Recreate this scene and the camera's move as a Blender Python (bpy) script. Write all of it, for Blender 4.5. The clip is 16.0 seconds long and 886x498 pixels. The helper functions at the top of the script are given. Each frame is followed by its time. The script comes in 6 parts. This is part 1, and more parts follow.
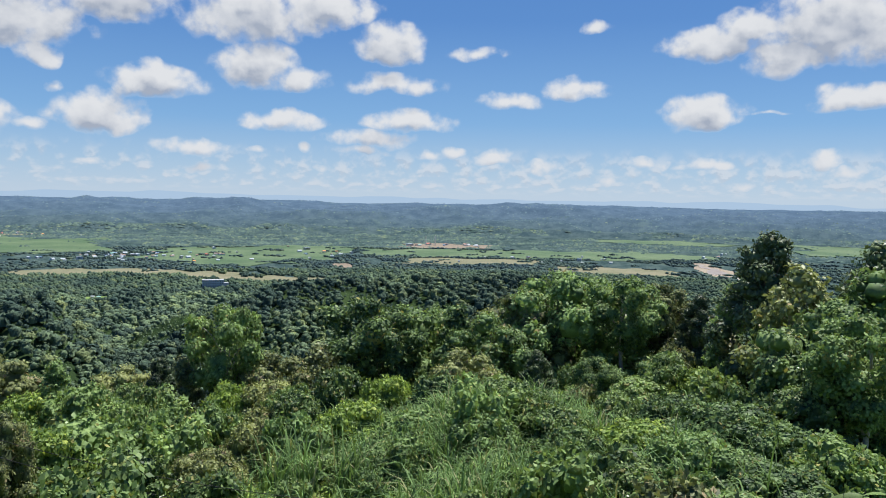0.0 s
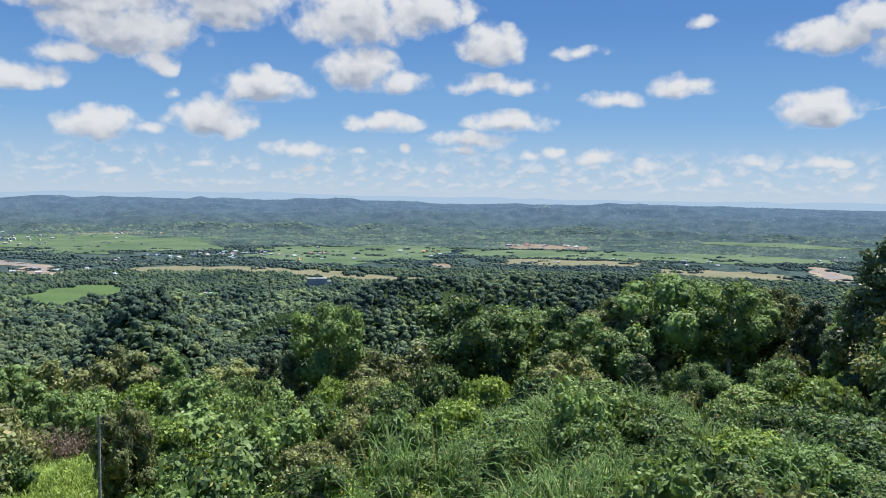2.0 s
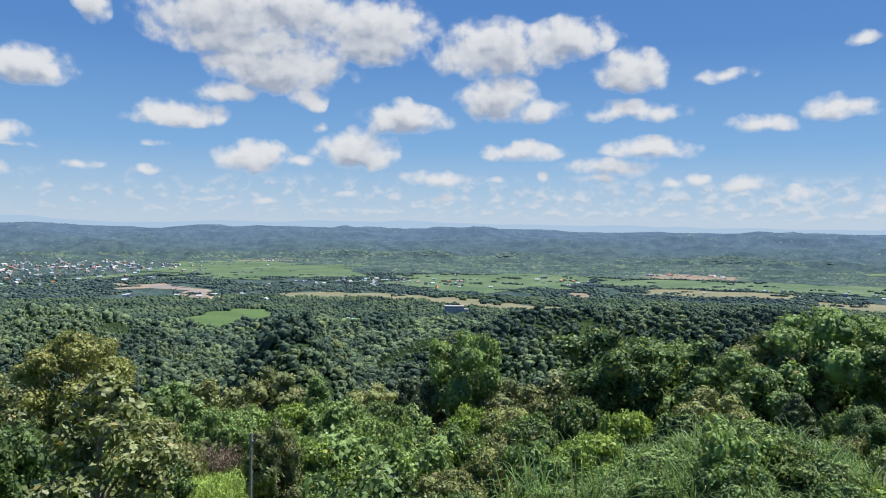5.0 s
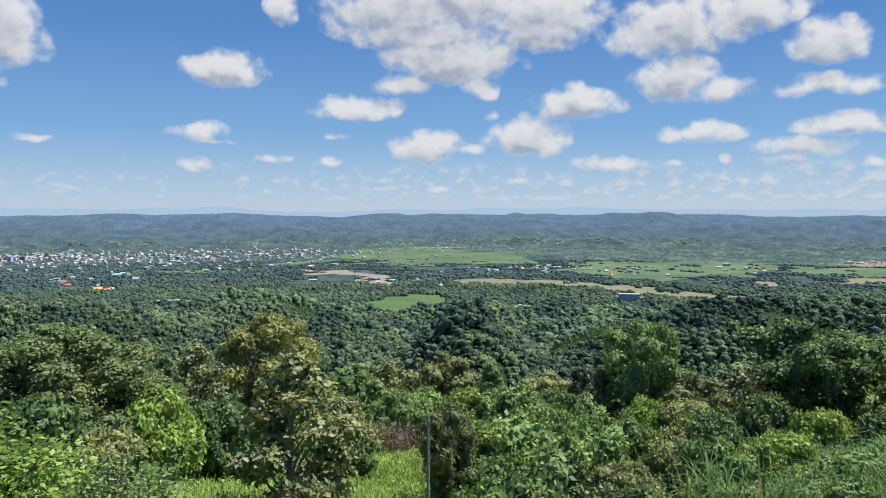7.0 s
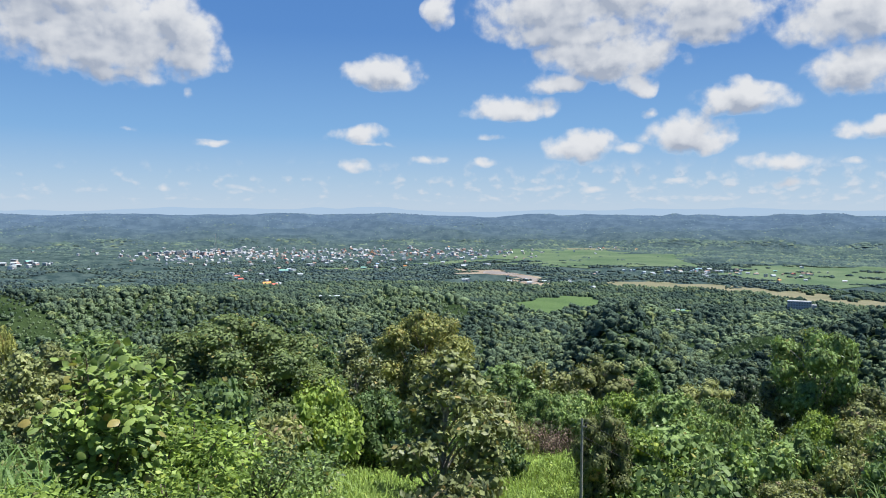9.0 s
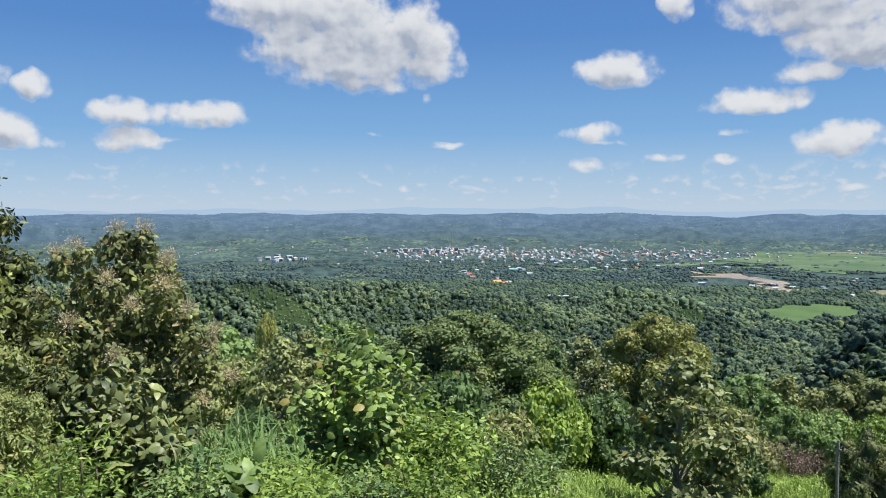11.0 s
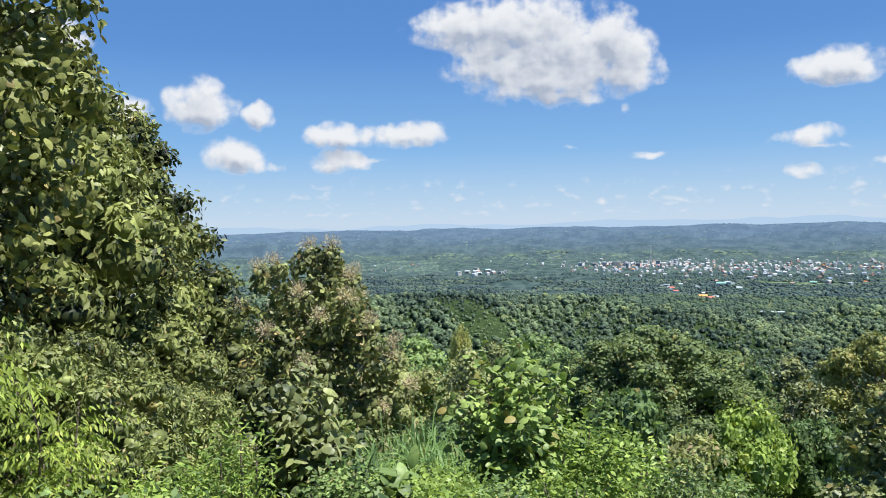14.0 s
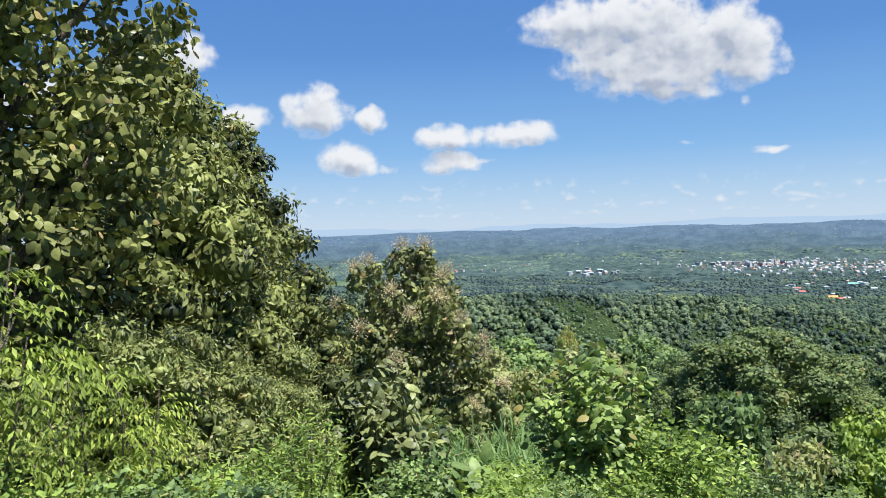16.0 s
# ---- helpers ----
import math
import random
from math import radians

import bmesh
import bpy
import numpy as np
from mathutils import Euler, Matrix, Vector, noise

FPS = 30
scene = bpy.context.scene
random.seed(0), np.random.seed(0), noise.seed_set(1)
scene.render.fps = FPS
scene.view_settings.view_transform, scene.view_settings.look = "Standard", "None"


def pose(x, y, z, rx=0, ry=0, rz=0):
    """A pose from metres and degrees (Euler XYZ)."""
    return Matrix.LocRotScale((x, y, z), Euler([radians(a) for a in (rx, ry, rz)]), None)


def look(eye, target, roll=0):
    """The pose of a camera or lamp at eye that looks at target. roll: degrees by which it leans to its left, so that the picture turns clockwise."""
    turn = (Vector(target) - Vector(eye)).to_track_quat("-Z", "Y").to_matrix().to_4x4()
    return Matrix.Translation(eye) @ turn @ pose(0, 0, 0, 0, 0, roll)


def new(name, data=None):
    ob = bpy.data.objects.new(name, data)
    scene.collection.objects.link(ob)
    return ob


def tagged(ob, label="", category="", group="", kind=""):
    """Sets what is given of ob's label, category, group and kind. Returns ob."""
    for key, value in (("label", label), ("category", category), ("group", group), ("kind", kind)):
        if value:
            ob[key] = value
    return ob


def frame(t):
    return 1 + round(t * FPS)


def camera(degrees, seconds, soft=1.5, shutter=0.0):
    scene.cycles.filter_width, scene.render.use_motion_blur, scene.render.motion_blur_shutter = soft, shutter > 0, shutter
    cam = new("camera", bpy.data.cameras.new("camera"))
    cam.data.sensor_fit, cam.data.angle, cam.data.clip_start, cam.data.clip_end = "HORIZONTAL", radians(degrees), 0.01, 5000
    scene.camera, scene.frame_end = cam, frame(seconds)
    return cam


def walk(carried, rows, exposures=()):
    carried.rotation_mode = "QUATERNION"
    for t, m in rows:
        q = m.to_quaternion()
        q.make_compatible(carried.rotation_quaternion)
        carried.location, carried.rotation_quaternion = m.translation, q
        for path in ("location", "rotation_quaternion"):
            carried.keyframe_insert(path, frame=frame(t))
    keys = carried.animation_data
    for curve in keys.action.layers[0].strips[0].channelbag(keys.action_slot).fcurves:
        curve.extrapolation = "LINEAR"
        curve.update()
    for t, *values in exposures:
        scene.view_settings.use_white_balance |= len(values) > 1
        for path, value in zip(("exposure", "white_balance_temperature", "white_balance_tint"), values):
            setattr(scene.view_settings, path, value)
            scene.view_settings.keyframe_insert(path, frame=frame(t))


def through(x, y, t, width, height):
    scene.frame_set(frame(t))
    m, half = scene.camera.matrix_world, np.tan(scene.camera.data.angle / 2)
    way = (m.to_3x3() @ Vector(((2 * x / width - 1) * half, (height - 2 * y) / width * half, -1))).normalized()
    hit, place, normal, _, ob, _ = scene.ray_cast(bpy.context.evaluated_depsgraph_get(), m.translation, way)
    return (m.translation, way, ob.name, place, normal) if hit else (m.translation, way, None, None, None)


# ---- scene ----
cam = camera(60.20, 16.0, soft=1.0)
PATH = [
    (0, pose(-0.000, 0.000, 170.000, 86.058, -1.068, -12.123)),
    (0.5, pose(-0.026, -0.009, 169.998, 86.019, -1.265, -10.058)),
    (1, pose(-0.065, -0.029, 170.007, 86.024, -1.027, -8.119)),
    (1.5, pose(-0.089, 0.030, 169.993, 85.912, -0.923, -6.108)),
    (2, pose(-0.095, 0.063, 169.988, 85.974, -0.994, -4.712)),
    (2.5, pose(-0.102, 0.031, 170.000, 86.314, -0.870, -3.257)),
    (3, pose(-0.119, 0.043, 169.996, 86.331, -0.628, -2.447)),
    (3.2, pose(-0.105, 0.042, 169.995, 86.305, -0.601, -2.081)),
    (5.3, pose(-0.186, 0.067, 169.999, 88.099, -0.750, 7.591)),
    (5.5, pose(-0.179, 0.097, 169.997, 88.078, -0.659, 9.028)),
    (6, pose(-0.202, 0.145, 169.995, 88.039, -0.631, 12.015)),
    (6.5, pose(-0.227, 0.132, 169.993, 87.385, -0.251, 15.471)),
    (7, pose(-0.237, 0.109, 169.973, 86.890, -0.000, 18.340)),
    (7.5, pose(-0.268, 0.116, 169.963, 86.886, -0.159, 20.858)),
    (8, pose(-0.338, 0.154, 169.954, 86.822, -0.128, 23.752)),
    (8.5, pose(-0.383, 0.174, 169.943, 86.927, -0.446, 26.116)),
    (9, pose(-0.404, 0.165, 169.939, 86.902, -0.123, 29.714)),
    (9.5, pose(-0.427, 0.196, 169.930, 87.164, -0.110, 37.293)),
    (9.7, pose(-0.435, 0.210, 169.927, 87.248, 0.554, 41.225)),
    (11.8, pose(-0.540, 0.207, 169.929, 86.901, -1.835, 53.161)),
    (12, pose(-0.543, 0.289, 169.906, 87.597, -2.589, 57.861)),
    (12.5, pose(-0.419, 0.388, 169.914, 86.857, -0.552, 62.833)),
    (13, pose(-0.218, 0.474, 169.906, 86.307, -0.690, 62.635)),
    (13.5, pose(-0.066, 0.621, 169.925, 86.995, 1.149, 61.498)),
    (14, pose(0.073, 0.781, 169.922, 88.021, 1.055, 61.503)),
    (14.5, pose(0.285, 0.820, 169.906, 87.409, 1.661, 62.490)),
    (15, pose(0.362, 0.960, 169.910, 85.196, 0.562, 61.996)),
    (15.5, pose(0.422, 1.178, 169.892, 87.626, -0.648, 67.610)),
    (16, pose(0.568, 1.268, 169.904, 88.215, 1.635, 69.738)),
]
walk(cam, PATH, exposures=[(0.0, 0.86, 6230.0, 10.0), (3.0, 0.86, 6230.0, 10.0), (5.5, 0.84, 6230.0, 10.0), (7.0, 0.83, 6230.0, 10.0), (8.5, 0.94, 6230.0, 10.0), (9.7, 0.83, 6230.0, 10.0), (12.0, 0.94, 6230.0, 10.0), (13.5, 1.06, 6230.0, 10.0), (15.0, 1.0, 6230.0, 10.0), (16.0, 1.06, 6230.0, 10.0)])

# ---------------------------------------------------------------- light
SUN_AZ, SUN_EL = -54.0, 66.0          # azimuth is counted to the left from +y
EYE = 170.0


def polar(az, r):
    a = radians(az)
    return -math.sin(a) * r, math.cos(a) * r


def toward(az, el):
    x, y = polar(az, math.cos(radians(el)))
    return Vector((x, y, math.sin(radians(el))))


sun_lamp = bpy.data.lights.new("sun", "SUN")
sun_lamp.energy, sun_lamp.angle, sun_lamp.color = 4.2, radians(0.53), (1.0, 0.95, 0.86)
sun = new("sun", sun_lamp)
sun.matrix_world = look(toward(SUN_AZ, SUN_EL) * 400, (0, 0, 0))


class Nodes:
    """Short hand for building a node tree."""

    def __init__(self, tree):
        self.tree = tree

    def add(self, kind, **settings):
        node = self.tree.nodes.new(kind)
        for key, value in settings.items():
            setattr(node, key, value)
        return node

    def put(self, socket, value):
        if isinstance(value, bpy.types.NodeSocket):
            self.tree.links.new(value, socket)
        elif value is not None:
            socket.default_value = value

    def math(self, op, a, b=None, c=None, clamp=False):
        node = self.add("ShaderNodeMath", operation=op, use_clamp=clamp)
        for n, v in enumerate((a, b, c)):
            self.put(node.inputs[n], v)
        return node.outputs[0]

    def vec(self, op, a, b=None, c=None):
        node = self.add("ShaderNodeVectorMath", operation=op)
        for n, v in enumerate((a, b, c)):
            self.put(node.inputs[n], v)
        return node.outputs["Value" if op in ("LENGTH", "DOT_PRODUCT") else "Vector"]

    def ramp(self, value, a, b, lo=0.0, hi=1.0):
        node = self.add("ShaderNodeMapRange", interpolation_type="SMOOTHSTEP")
        for n, v in enumerate((value, a, b, lo, hi)):
            self.put(node.inputs[n], v)
        return node.outputs[0]

    def noise(self, vector, scale, detail=3.0, rough=0.55):
        node = self.add("ShaderNodeTexNoise")
        self.put(node.inputs["Vector"], vector)
        node.inputs["Scale"].default_value = scale
        node.inputs["Detail"].default_value = detail
        node.inputs["Roughness"].default_value = rough
        return node.outputs[0]

    def mix(self, factor, a, b, blend="MIX"):
        node = self.add("ShaderNodeMix", data_type="RGBA", blend_type=blend)
        self.put(node.inputs[0], factor)
        self.put(node.inputs[6], a)
        self.put(node.inputs[7], b)
        return node.outputs[2]


def rgba(c):
    return (*c, 1.0)


# ---------------------------------------------------------------- sky
# cumulus: azimuth, elevation, half width, half height, all in degrees
CLOUDS = []


def cloud(*ellipse):
    az, el, w, h = ellipse
    CLOUDS.append((az, el, w, h))


cloud(-8.0, 10.8, 2.2, 1.4)
cloud(-8.5, 8.1, 3.2, 0.79)
cloud(-9.5, 5.5, 3.2, 0.84)
cloud(-6.6, 4.1, 3.2, 0.75)
cloud(-6.0, 3.2, 2.0, 0.42)
cloud(-16.8, 7.0, 2.4, 0.65)
cloud(-21.6, 7.9, 2.2, 0.84)
cloud(-23.0, 12.2, 1.1, 0.61)
cloud(-14.5, 10.4, 2.0, 0.47)
cloud(-30.7, 6.1, 2.3, 1.26)
cloud(-34.4, 6.0, 2.1, 0.19)
cloud(-31.0, 10.7, 3.0, 1.12)
cloud(-33.6, 11.7, 2.1, 1.03)
cloud(-39.1, 11.4, 4.9, 2.56)
cloud(-36.0, 9.6, 2.4, 1.3)
cloud(-40.6, 7.0, 3.3, 0.84)
cloud(-38.5, 2.8, 1.4, 0.56)
cloud(-26.9, 2.7, 1.6, 0.61)
cloud(-31.0, 2.5, 2.0, 0.47)
cloud(-12.9, 3.3, 1.2, 0.51)
cloud(-15.8, 2.8, 1.5, 0.65)
cloud(-19.7, 2.2, 1.1, 0.61)
cloud(-24.4, 1.5, 1.5, 0.42)
cloud(-11.1, 3.0, 1.2, 0.42)
cloud(-40.5, 2.0, 1.9, 0.47)
cloud(-33.3, 1.1, 1.4, 0.37)
cloud(-29.2, 0.8, 1.1, 0.28)
cloud(17.8, 10.7, 4.7, 1.96)
cloud(21.1, 8.9, 2.6, 0.75)
cloud(15.4, 8.6, 1.3, 0.84)
cloud(24.7, 7.3, 2.8, 0.93)
cloud(20.7, 12.6, 5.3, 1.21)
cloud(11.3, 12.7, 3.1, 1.49)
cloud(19.5, 4.4, 2.5, 1.17)
cloud(16.0, 4.3, 1.2, 0.56)
cloud(11.9, 5.1, 2.8, 1.44)
cloud(8.4, 7.5, 2.9, 1.21)
cloud(1.6, 12.4, 4.7, 1.96)
cloud(-3.4, 13.2, 3.3, 1.4)
cloud(1.6, 9.0, 2.6, 1.58)
cloud(-1.4, 8.3, 1.9, 0.84)
cloud(-0.3, 5.2, 3.0, 0.75)
cloud(5.9, 3.1, 2.7, 0.65)
cloud(1.5, 3.1, 0.7, 0.37)
cloud(-2.0, 3.3, 0.6, 0.47)
cloud(14.7, 6.8, 0.8, 0.42)
cloud(26.9, 3.4, 1.0, 0.42)
cloud(22.1, 1.4, 1.3, 0.28)
cloud(18.5, 1.3, 1.5, 0.33)
cloud(12.6, 1.9, 1.4, 0.33)
cloud(5.3, 1.8, 1.3, 0.42)
cloud(-3.1, 1.9, 1.2, 0.28)
cloud(34.1, 9.7, 2.7, 1.26)
cloud(24.6, 7.4, 2.3, 0.79)
cloud(36.0, 5.1, 1.5, 0.61)
cloud(36.2, 2.9, 1.1, 0.51)
cloud(31.1, 3.6, 1.6, 0.47)
cloud(27.1, 3.5, 0.7, 0.37)
cloud(30.0, 14.2, 0.7, 1.21)
cloud(21.5, 14.0, 4.9, 2.42)
cloud(16.5, 14.7, 4.0, 1.86)
cloud(17.8, 10.5, 4.1, 1.77)
cloud(20.9, 9.0, 2.1, 0.7)
cloud(10.7, 13.7, 4.0, 1.96)
cloud(15.0, 8.4, 1.0, 0.65)
cloud(25.9, 5.1, 1.1, 0.37)
cloud(35.1, 4.6, 2.2, 0.23)
cloud(23.2, 1.4, 1.5, 0.23)
cloud(53.3, 11.2, 6.2, 2.89)
cloud(47.9, 11.0, 2.1, 2.33)
cloud(57.7, 12.7, 2.7, 1.77)
cloud(52.9, 9.0, 2.7, 0.65)
cloud(47.9, 8.0, 0.5, 0.37)
cloud(29.9, 14.0, 0.9, 1.21)
cloud(46.6, 4.5, 1.2, 0.37)
cloud(52.0, 5.4, 0.6, 0.28)
cloud(49.4, 1.7, 0.4, 0.28)
cloud(55.7, 13.9, 6.7, 1.96)
cloud(54.0, 10.8, 4.7, 2.42)
cloud(49.0, 12.6, 1.9, 2.33)
cloud(48.0, 10.3, 2.5, 1.3)
cloud(60.2, 14.2, 3.1, 1.21)
cloud(34.2, 9.8, 2.4, 1.26)
cloud(35.9, 5.3, 2.0, 0.65)
cloud(36.1, 3.1, 1.1, 0.37)
cloud(46.3, 4.6, 1.5, 0.33)
cloud(78.9, 8.4, 2.0, 1.86)
cloud(76.5, 4.9, 2.0, 1.21)
cloud(75.0, 7.9, 1.2, 1.03)
cloud(69.1, 6.5, 2.6, 1.03)
cloud(68.9, 4.6, 1.9, 0.93)
cloud(63.7, 6.5, 2.7, 0.93)
cloud(70.6, 2.8, 1.4, 0.28)
cloud(73.7, 4.3, 1.1, 0.33)
cloud(49.3, 1.6, 0.6, 0.37)
cloud(44.3, 1.2, 1.8, 0.28)
cloud(66.4, 4.9, 1.1, 0.33)
cloud(88.0, 12.0, 2.0, 1.58)
cloud(83.8, 8.0, 1.4, 1.03)
cloud(100.0, 9.0, 5.0, 2.0)
cloud(125.0, 12.0, 6.0, 2.5)
cloud(160.0, 8.0, 5.0, 2.0)
cloud(-75.0, 9.0, 5.0, 1.8)
cloud(-100.0, 12.0, 6.0, 2.2)
cloud(-140.0, 10.0, 5.0, 2.0)


def cloud_field():
    """Node group: for a direction, how thick the cumulus is there (0 is clear)."""
    group = bpy.data.node_groups.new("cumulus_field", "ShaderNodeTree")
    group.interface.new_socket("Angles", in_out="INPUT", socket_type="NodeSocketVector")
    group.interface.new_socket("Thick", in_out="OUTPUT", socket_type="NodeSocketFloat")
    n = Nodes(group)
    angles = n.add("NodeGroupInput").outputs[0]
    tex = n.add("ShaderNodeTexNoise")
    n.put(tex.inputs["Vector"], angles)
    tex.inputs["Scale"].default_value, tex.inputs["Detail"].default_value, tex.inputs["Roughness"].default_value = 0.4, 2.0, 0.45
    wobble = n.vec("MULTIPLY_ADD", n.vec("SUBTRACT", tex.outputs[1], (0.5, 0.5, 0.5)), (2.0, 1.3, 0.0), angles)
    total = None
    for az, el, w, h in CLOUDS:
        q = n.vec("MULTIPLY_ADD", wobble, (1 / w, 1 / h, 0), (-az / w, -el / h, 0))
        # flat bases: the lower half is squeezed
        q = n.vec("MAXIMUM", q, n.vec("MULTIPLY", q, (-1.0, -1.25, 0)))
        d = n.math("MAXIMUM", n.math("SUBTRACT", 1.5, n.vec("LENGTH", q)), 0.0)
        d = n.math("MULTIPLY", d, min(1.0, 0.2 + h * 0.75))
        total = d if total is None else n.math("MAXIMUM", total, d)
    billow = n.noise(angles, 0.66, 5.0, 0.5)
    puffy = n.math("MULTIPLY_ADD", n.math("SUBTRACT", billow, 0.52), 1.9, total)
    n.put(n.add("NodeGroupOutput").inputs[0], n.math("MULTIPLY", puffy, n.ramp(total, 0.02, 0.35)))
    return group


def build_world():
    world = bpy.data.worlds.new("sky")
    world.use_nodes = True
    scene.world = world
    world.node_tree.nodes.clear()
    n = Nodes(world.node_tree)
    direction = n.add("ShaderNodeTexCoord").outputs["Generated"]
    xyz = n.add("ShaderNodeSeparateXYZ")
    n.put(xyz.inputs[0], direction)
    x, y, z = xyz.outputs
    az = n.math("MULTIPLY", n.math("ARCTAN2", n.math("MULTIPLY", x, -1.0), y), 57.2958)
    el = n.math("MULTIPLY", n.math("ARCSINE", z), 57.2958)
    both = n.add("ShaderNodeCombineXYZ")
    n.put(both.inputs[0], az)
    n.put(both.inputs[1], el)
    angles = both.outputs[0]
    group = cloud_field()

    def thick(vector):
        node = n.add("ShaderNodeGroup", node_tree=group)
        n.put(node.inputs[0], vector)
        return node.outputs[0]

    here = thick(angles)
    above = thick(n.vec("ADD", angles, (-0.2, 0.45, 0.0)))
    higher = thick(n.vec("ADD", angles, (-0.4, 1.3, 0.0)))
    body = n.ramp(here, 0.06, 0.85)
    # sunlit tops, grey where more of the cloud stands above
    shade = n.math("ADD", n.ramp(n.math("SUBTRACT", above, here), -0.3, 1.0, 0.0, 0.62), n.ramp(higher, 0.0, 1.3, 0.0, 0.62))
    soft = n.noise(n.vec("MULTIPLY", angles, (0.8, 1.3, 0.0)), 0.5, 2.0, 0.5)
    shade = n.math("MULTIPLY", shade, n.ramp(soft, 0.3, 0.65, 0.55, 1.25), clamp=True)
    # small puffs in rows over the horizon, drawn together by distance

    def puffs_at(lift):
        row = n.add("ShaderNodeCombineXYZ")
        n.put(row.inputs[0], n.math("MULTIPLY", az, 0.8))
        raised = n.math("ADD", el, 0.9 + lift)
        n.put(row.inputs[1], n.math("MULTIPLY", n.math("LOGARITHM", n.math("MAXIMUM", raised, 0.3), 2.718), 2.9))
        return n.noise(row.outputs[0], 1.15, 3.5, 0.45)

    puff = puffs_at(0.0)
    wide = n.noise(angles, 0.06, 1.0)
    level = n.math("MULTIPLY_ADD", wide, -0.2, n.ramp(az, -5.0, 40.0, 0.605, 0.72))
    band = n.math("MULTIPLY", n.ramp(el, 0.0, 0.8), n.ramp(el, 3.9, 2.0))
    puffs = n.math("MULTIPLY", n.ramp(n.math("SUBTRACT", puff, level), -0.09, 0.17), band)
    puffs = n.math("MULTIPLY", puffs, 0.6)
    amount = n.math("MAXIMUM", body, puffs, clamp=True)
    # thin torn cloud and high haze round the cumulus
    veil = n.math("MULTIPLY", n.ramp(here, 0.02, 0.5, 0.0, 0.30), n.ramp(n.noise(angles, 0.5, 4.0), 0.40, 0.68))
    amount = n.math("MAXIMUM", amount, veil)
    shade = n.math("MULTIPLY", shade, n.ramp(body, 0.0, 0.5))
    shade = n.math("MAXIMUM", shade, n.math("MULTIPLY", n.ramp(n.math("SUBTRACT", puffs_at(0.22), puff), -0.02, 0.09, 0.0, 0.6), n.ramp(body, 0.3, 0.0)))
    tone = n.mix(shade, rgba((1.0, 1.0, 1.0)), rgba((0.50, 0.555, 0.66)))
    far = n.ramp(el, 4.0, 0.3, 0.0, 0.4)
    tone = n.mix(far, tone, rgba((0.80, 0.85, 0.92)))
    sky = n.add("ShaderNodeTexSky", sky_type="NISHITA", sun_disc=False)
    sky.sun_elevation, sky.sun_rotation = radians(SUN_EL), radians(-SUN_AZ)
    sky.altitude, sky.air_density, sky.dust_density, sky.ozone_density = 0.0, 1.0, 0.15, 4.0
    # clear tropical air: paler and bluer towards the horizon
    ramp = n.add("ShaderNodeValToRGB")
    n.put(ramp.inputs[0], n.math("DIVIDE", el, 90.0, clamp=True))
    stops = ((0.0, (0.275, 0.345, 0.425)), (0.022, (0.215, 0.305, 0.41)), (0.06, (0.114, 0.230, 0.395)), (0.14, (0.053, 0.140, 0.325)), (0.33, (0.027, 0.085, 0.25)), (1.0, (0.018, 0.055, 0.17)))
    while len(ramp.color_ramp.elements) < len(stops):
        ramp.color_ramp.elements.new(0.5)
    for e, (at, c) in zip(ramp.color_ramp.elements, stops):
        e.position, e.color = at, rgba(c)
    scaled = n.vec("SCALE", sky.outputs[0])
    scaled.node.inputs["Scale"].default_value = 0.05
    air = n.add("ShaderNodeBackground")
    n.put(air.inputs[0], n.mix(0.82, scaled, ramp.outputs[0]))
    air.inputs[1].default_value = 1.0
    vapour = n.add("ShaderNodeBackground")
    n.put(vapour.inputs[0], tone)
    vapour.inputs[1].default_value = 0.422
    both_shaders = n.add("ShaderNodeMixShader")
    n.put(both_shaders.inputs[0], amount)
    n.put(both_shaders.inputs[1], air.outputs[0])
    n.put(both_shaders.inputs[2], vapour.outputs[0])
    n.put(n.add("ShaderNodeOutputWorld").inputs[0], both_shaders.outputs[0])


build_world()


# ---------------------------------------------------------------- materials
def material(name):
    m = bpy.data.materials.new(name)
    m.use_nodes = True
    m.node_tree.nodes.clear()
    n = Nodes(m.node_tree)
    return m, n, n.add("ShaderNodeOutputMaterial").inputs[0]


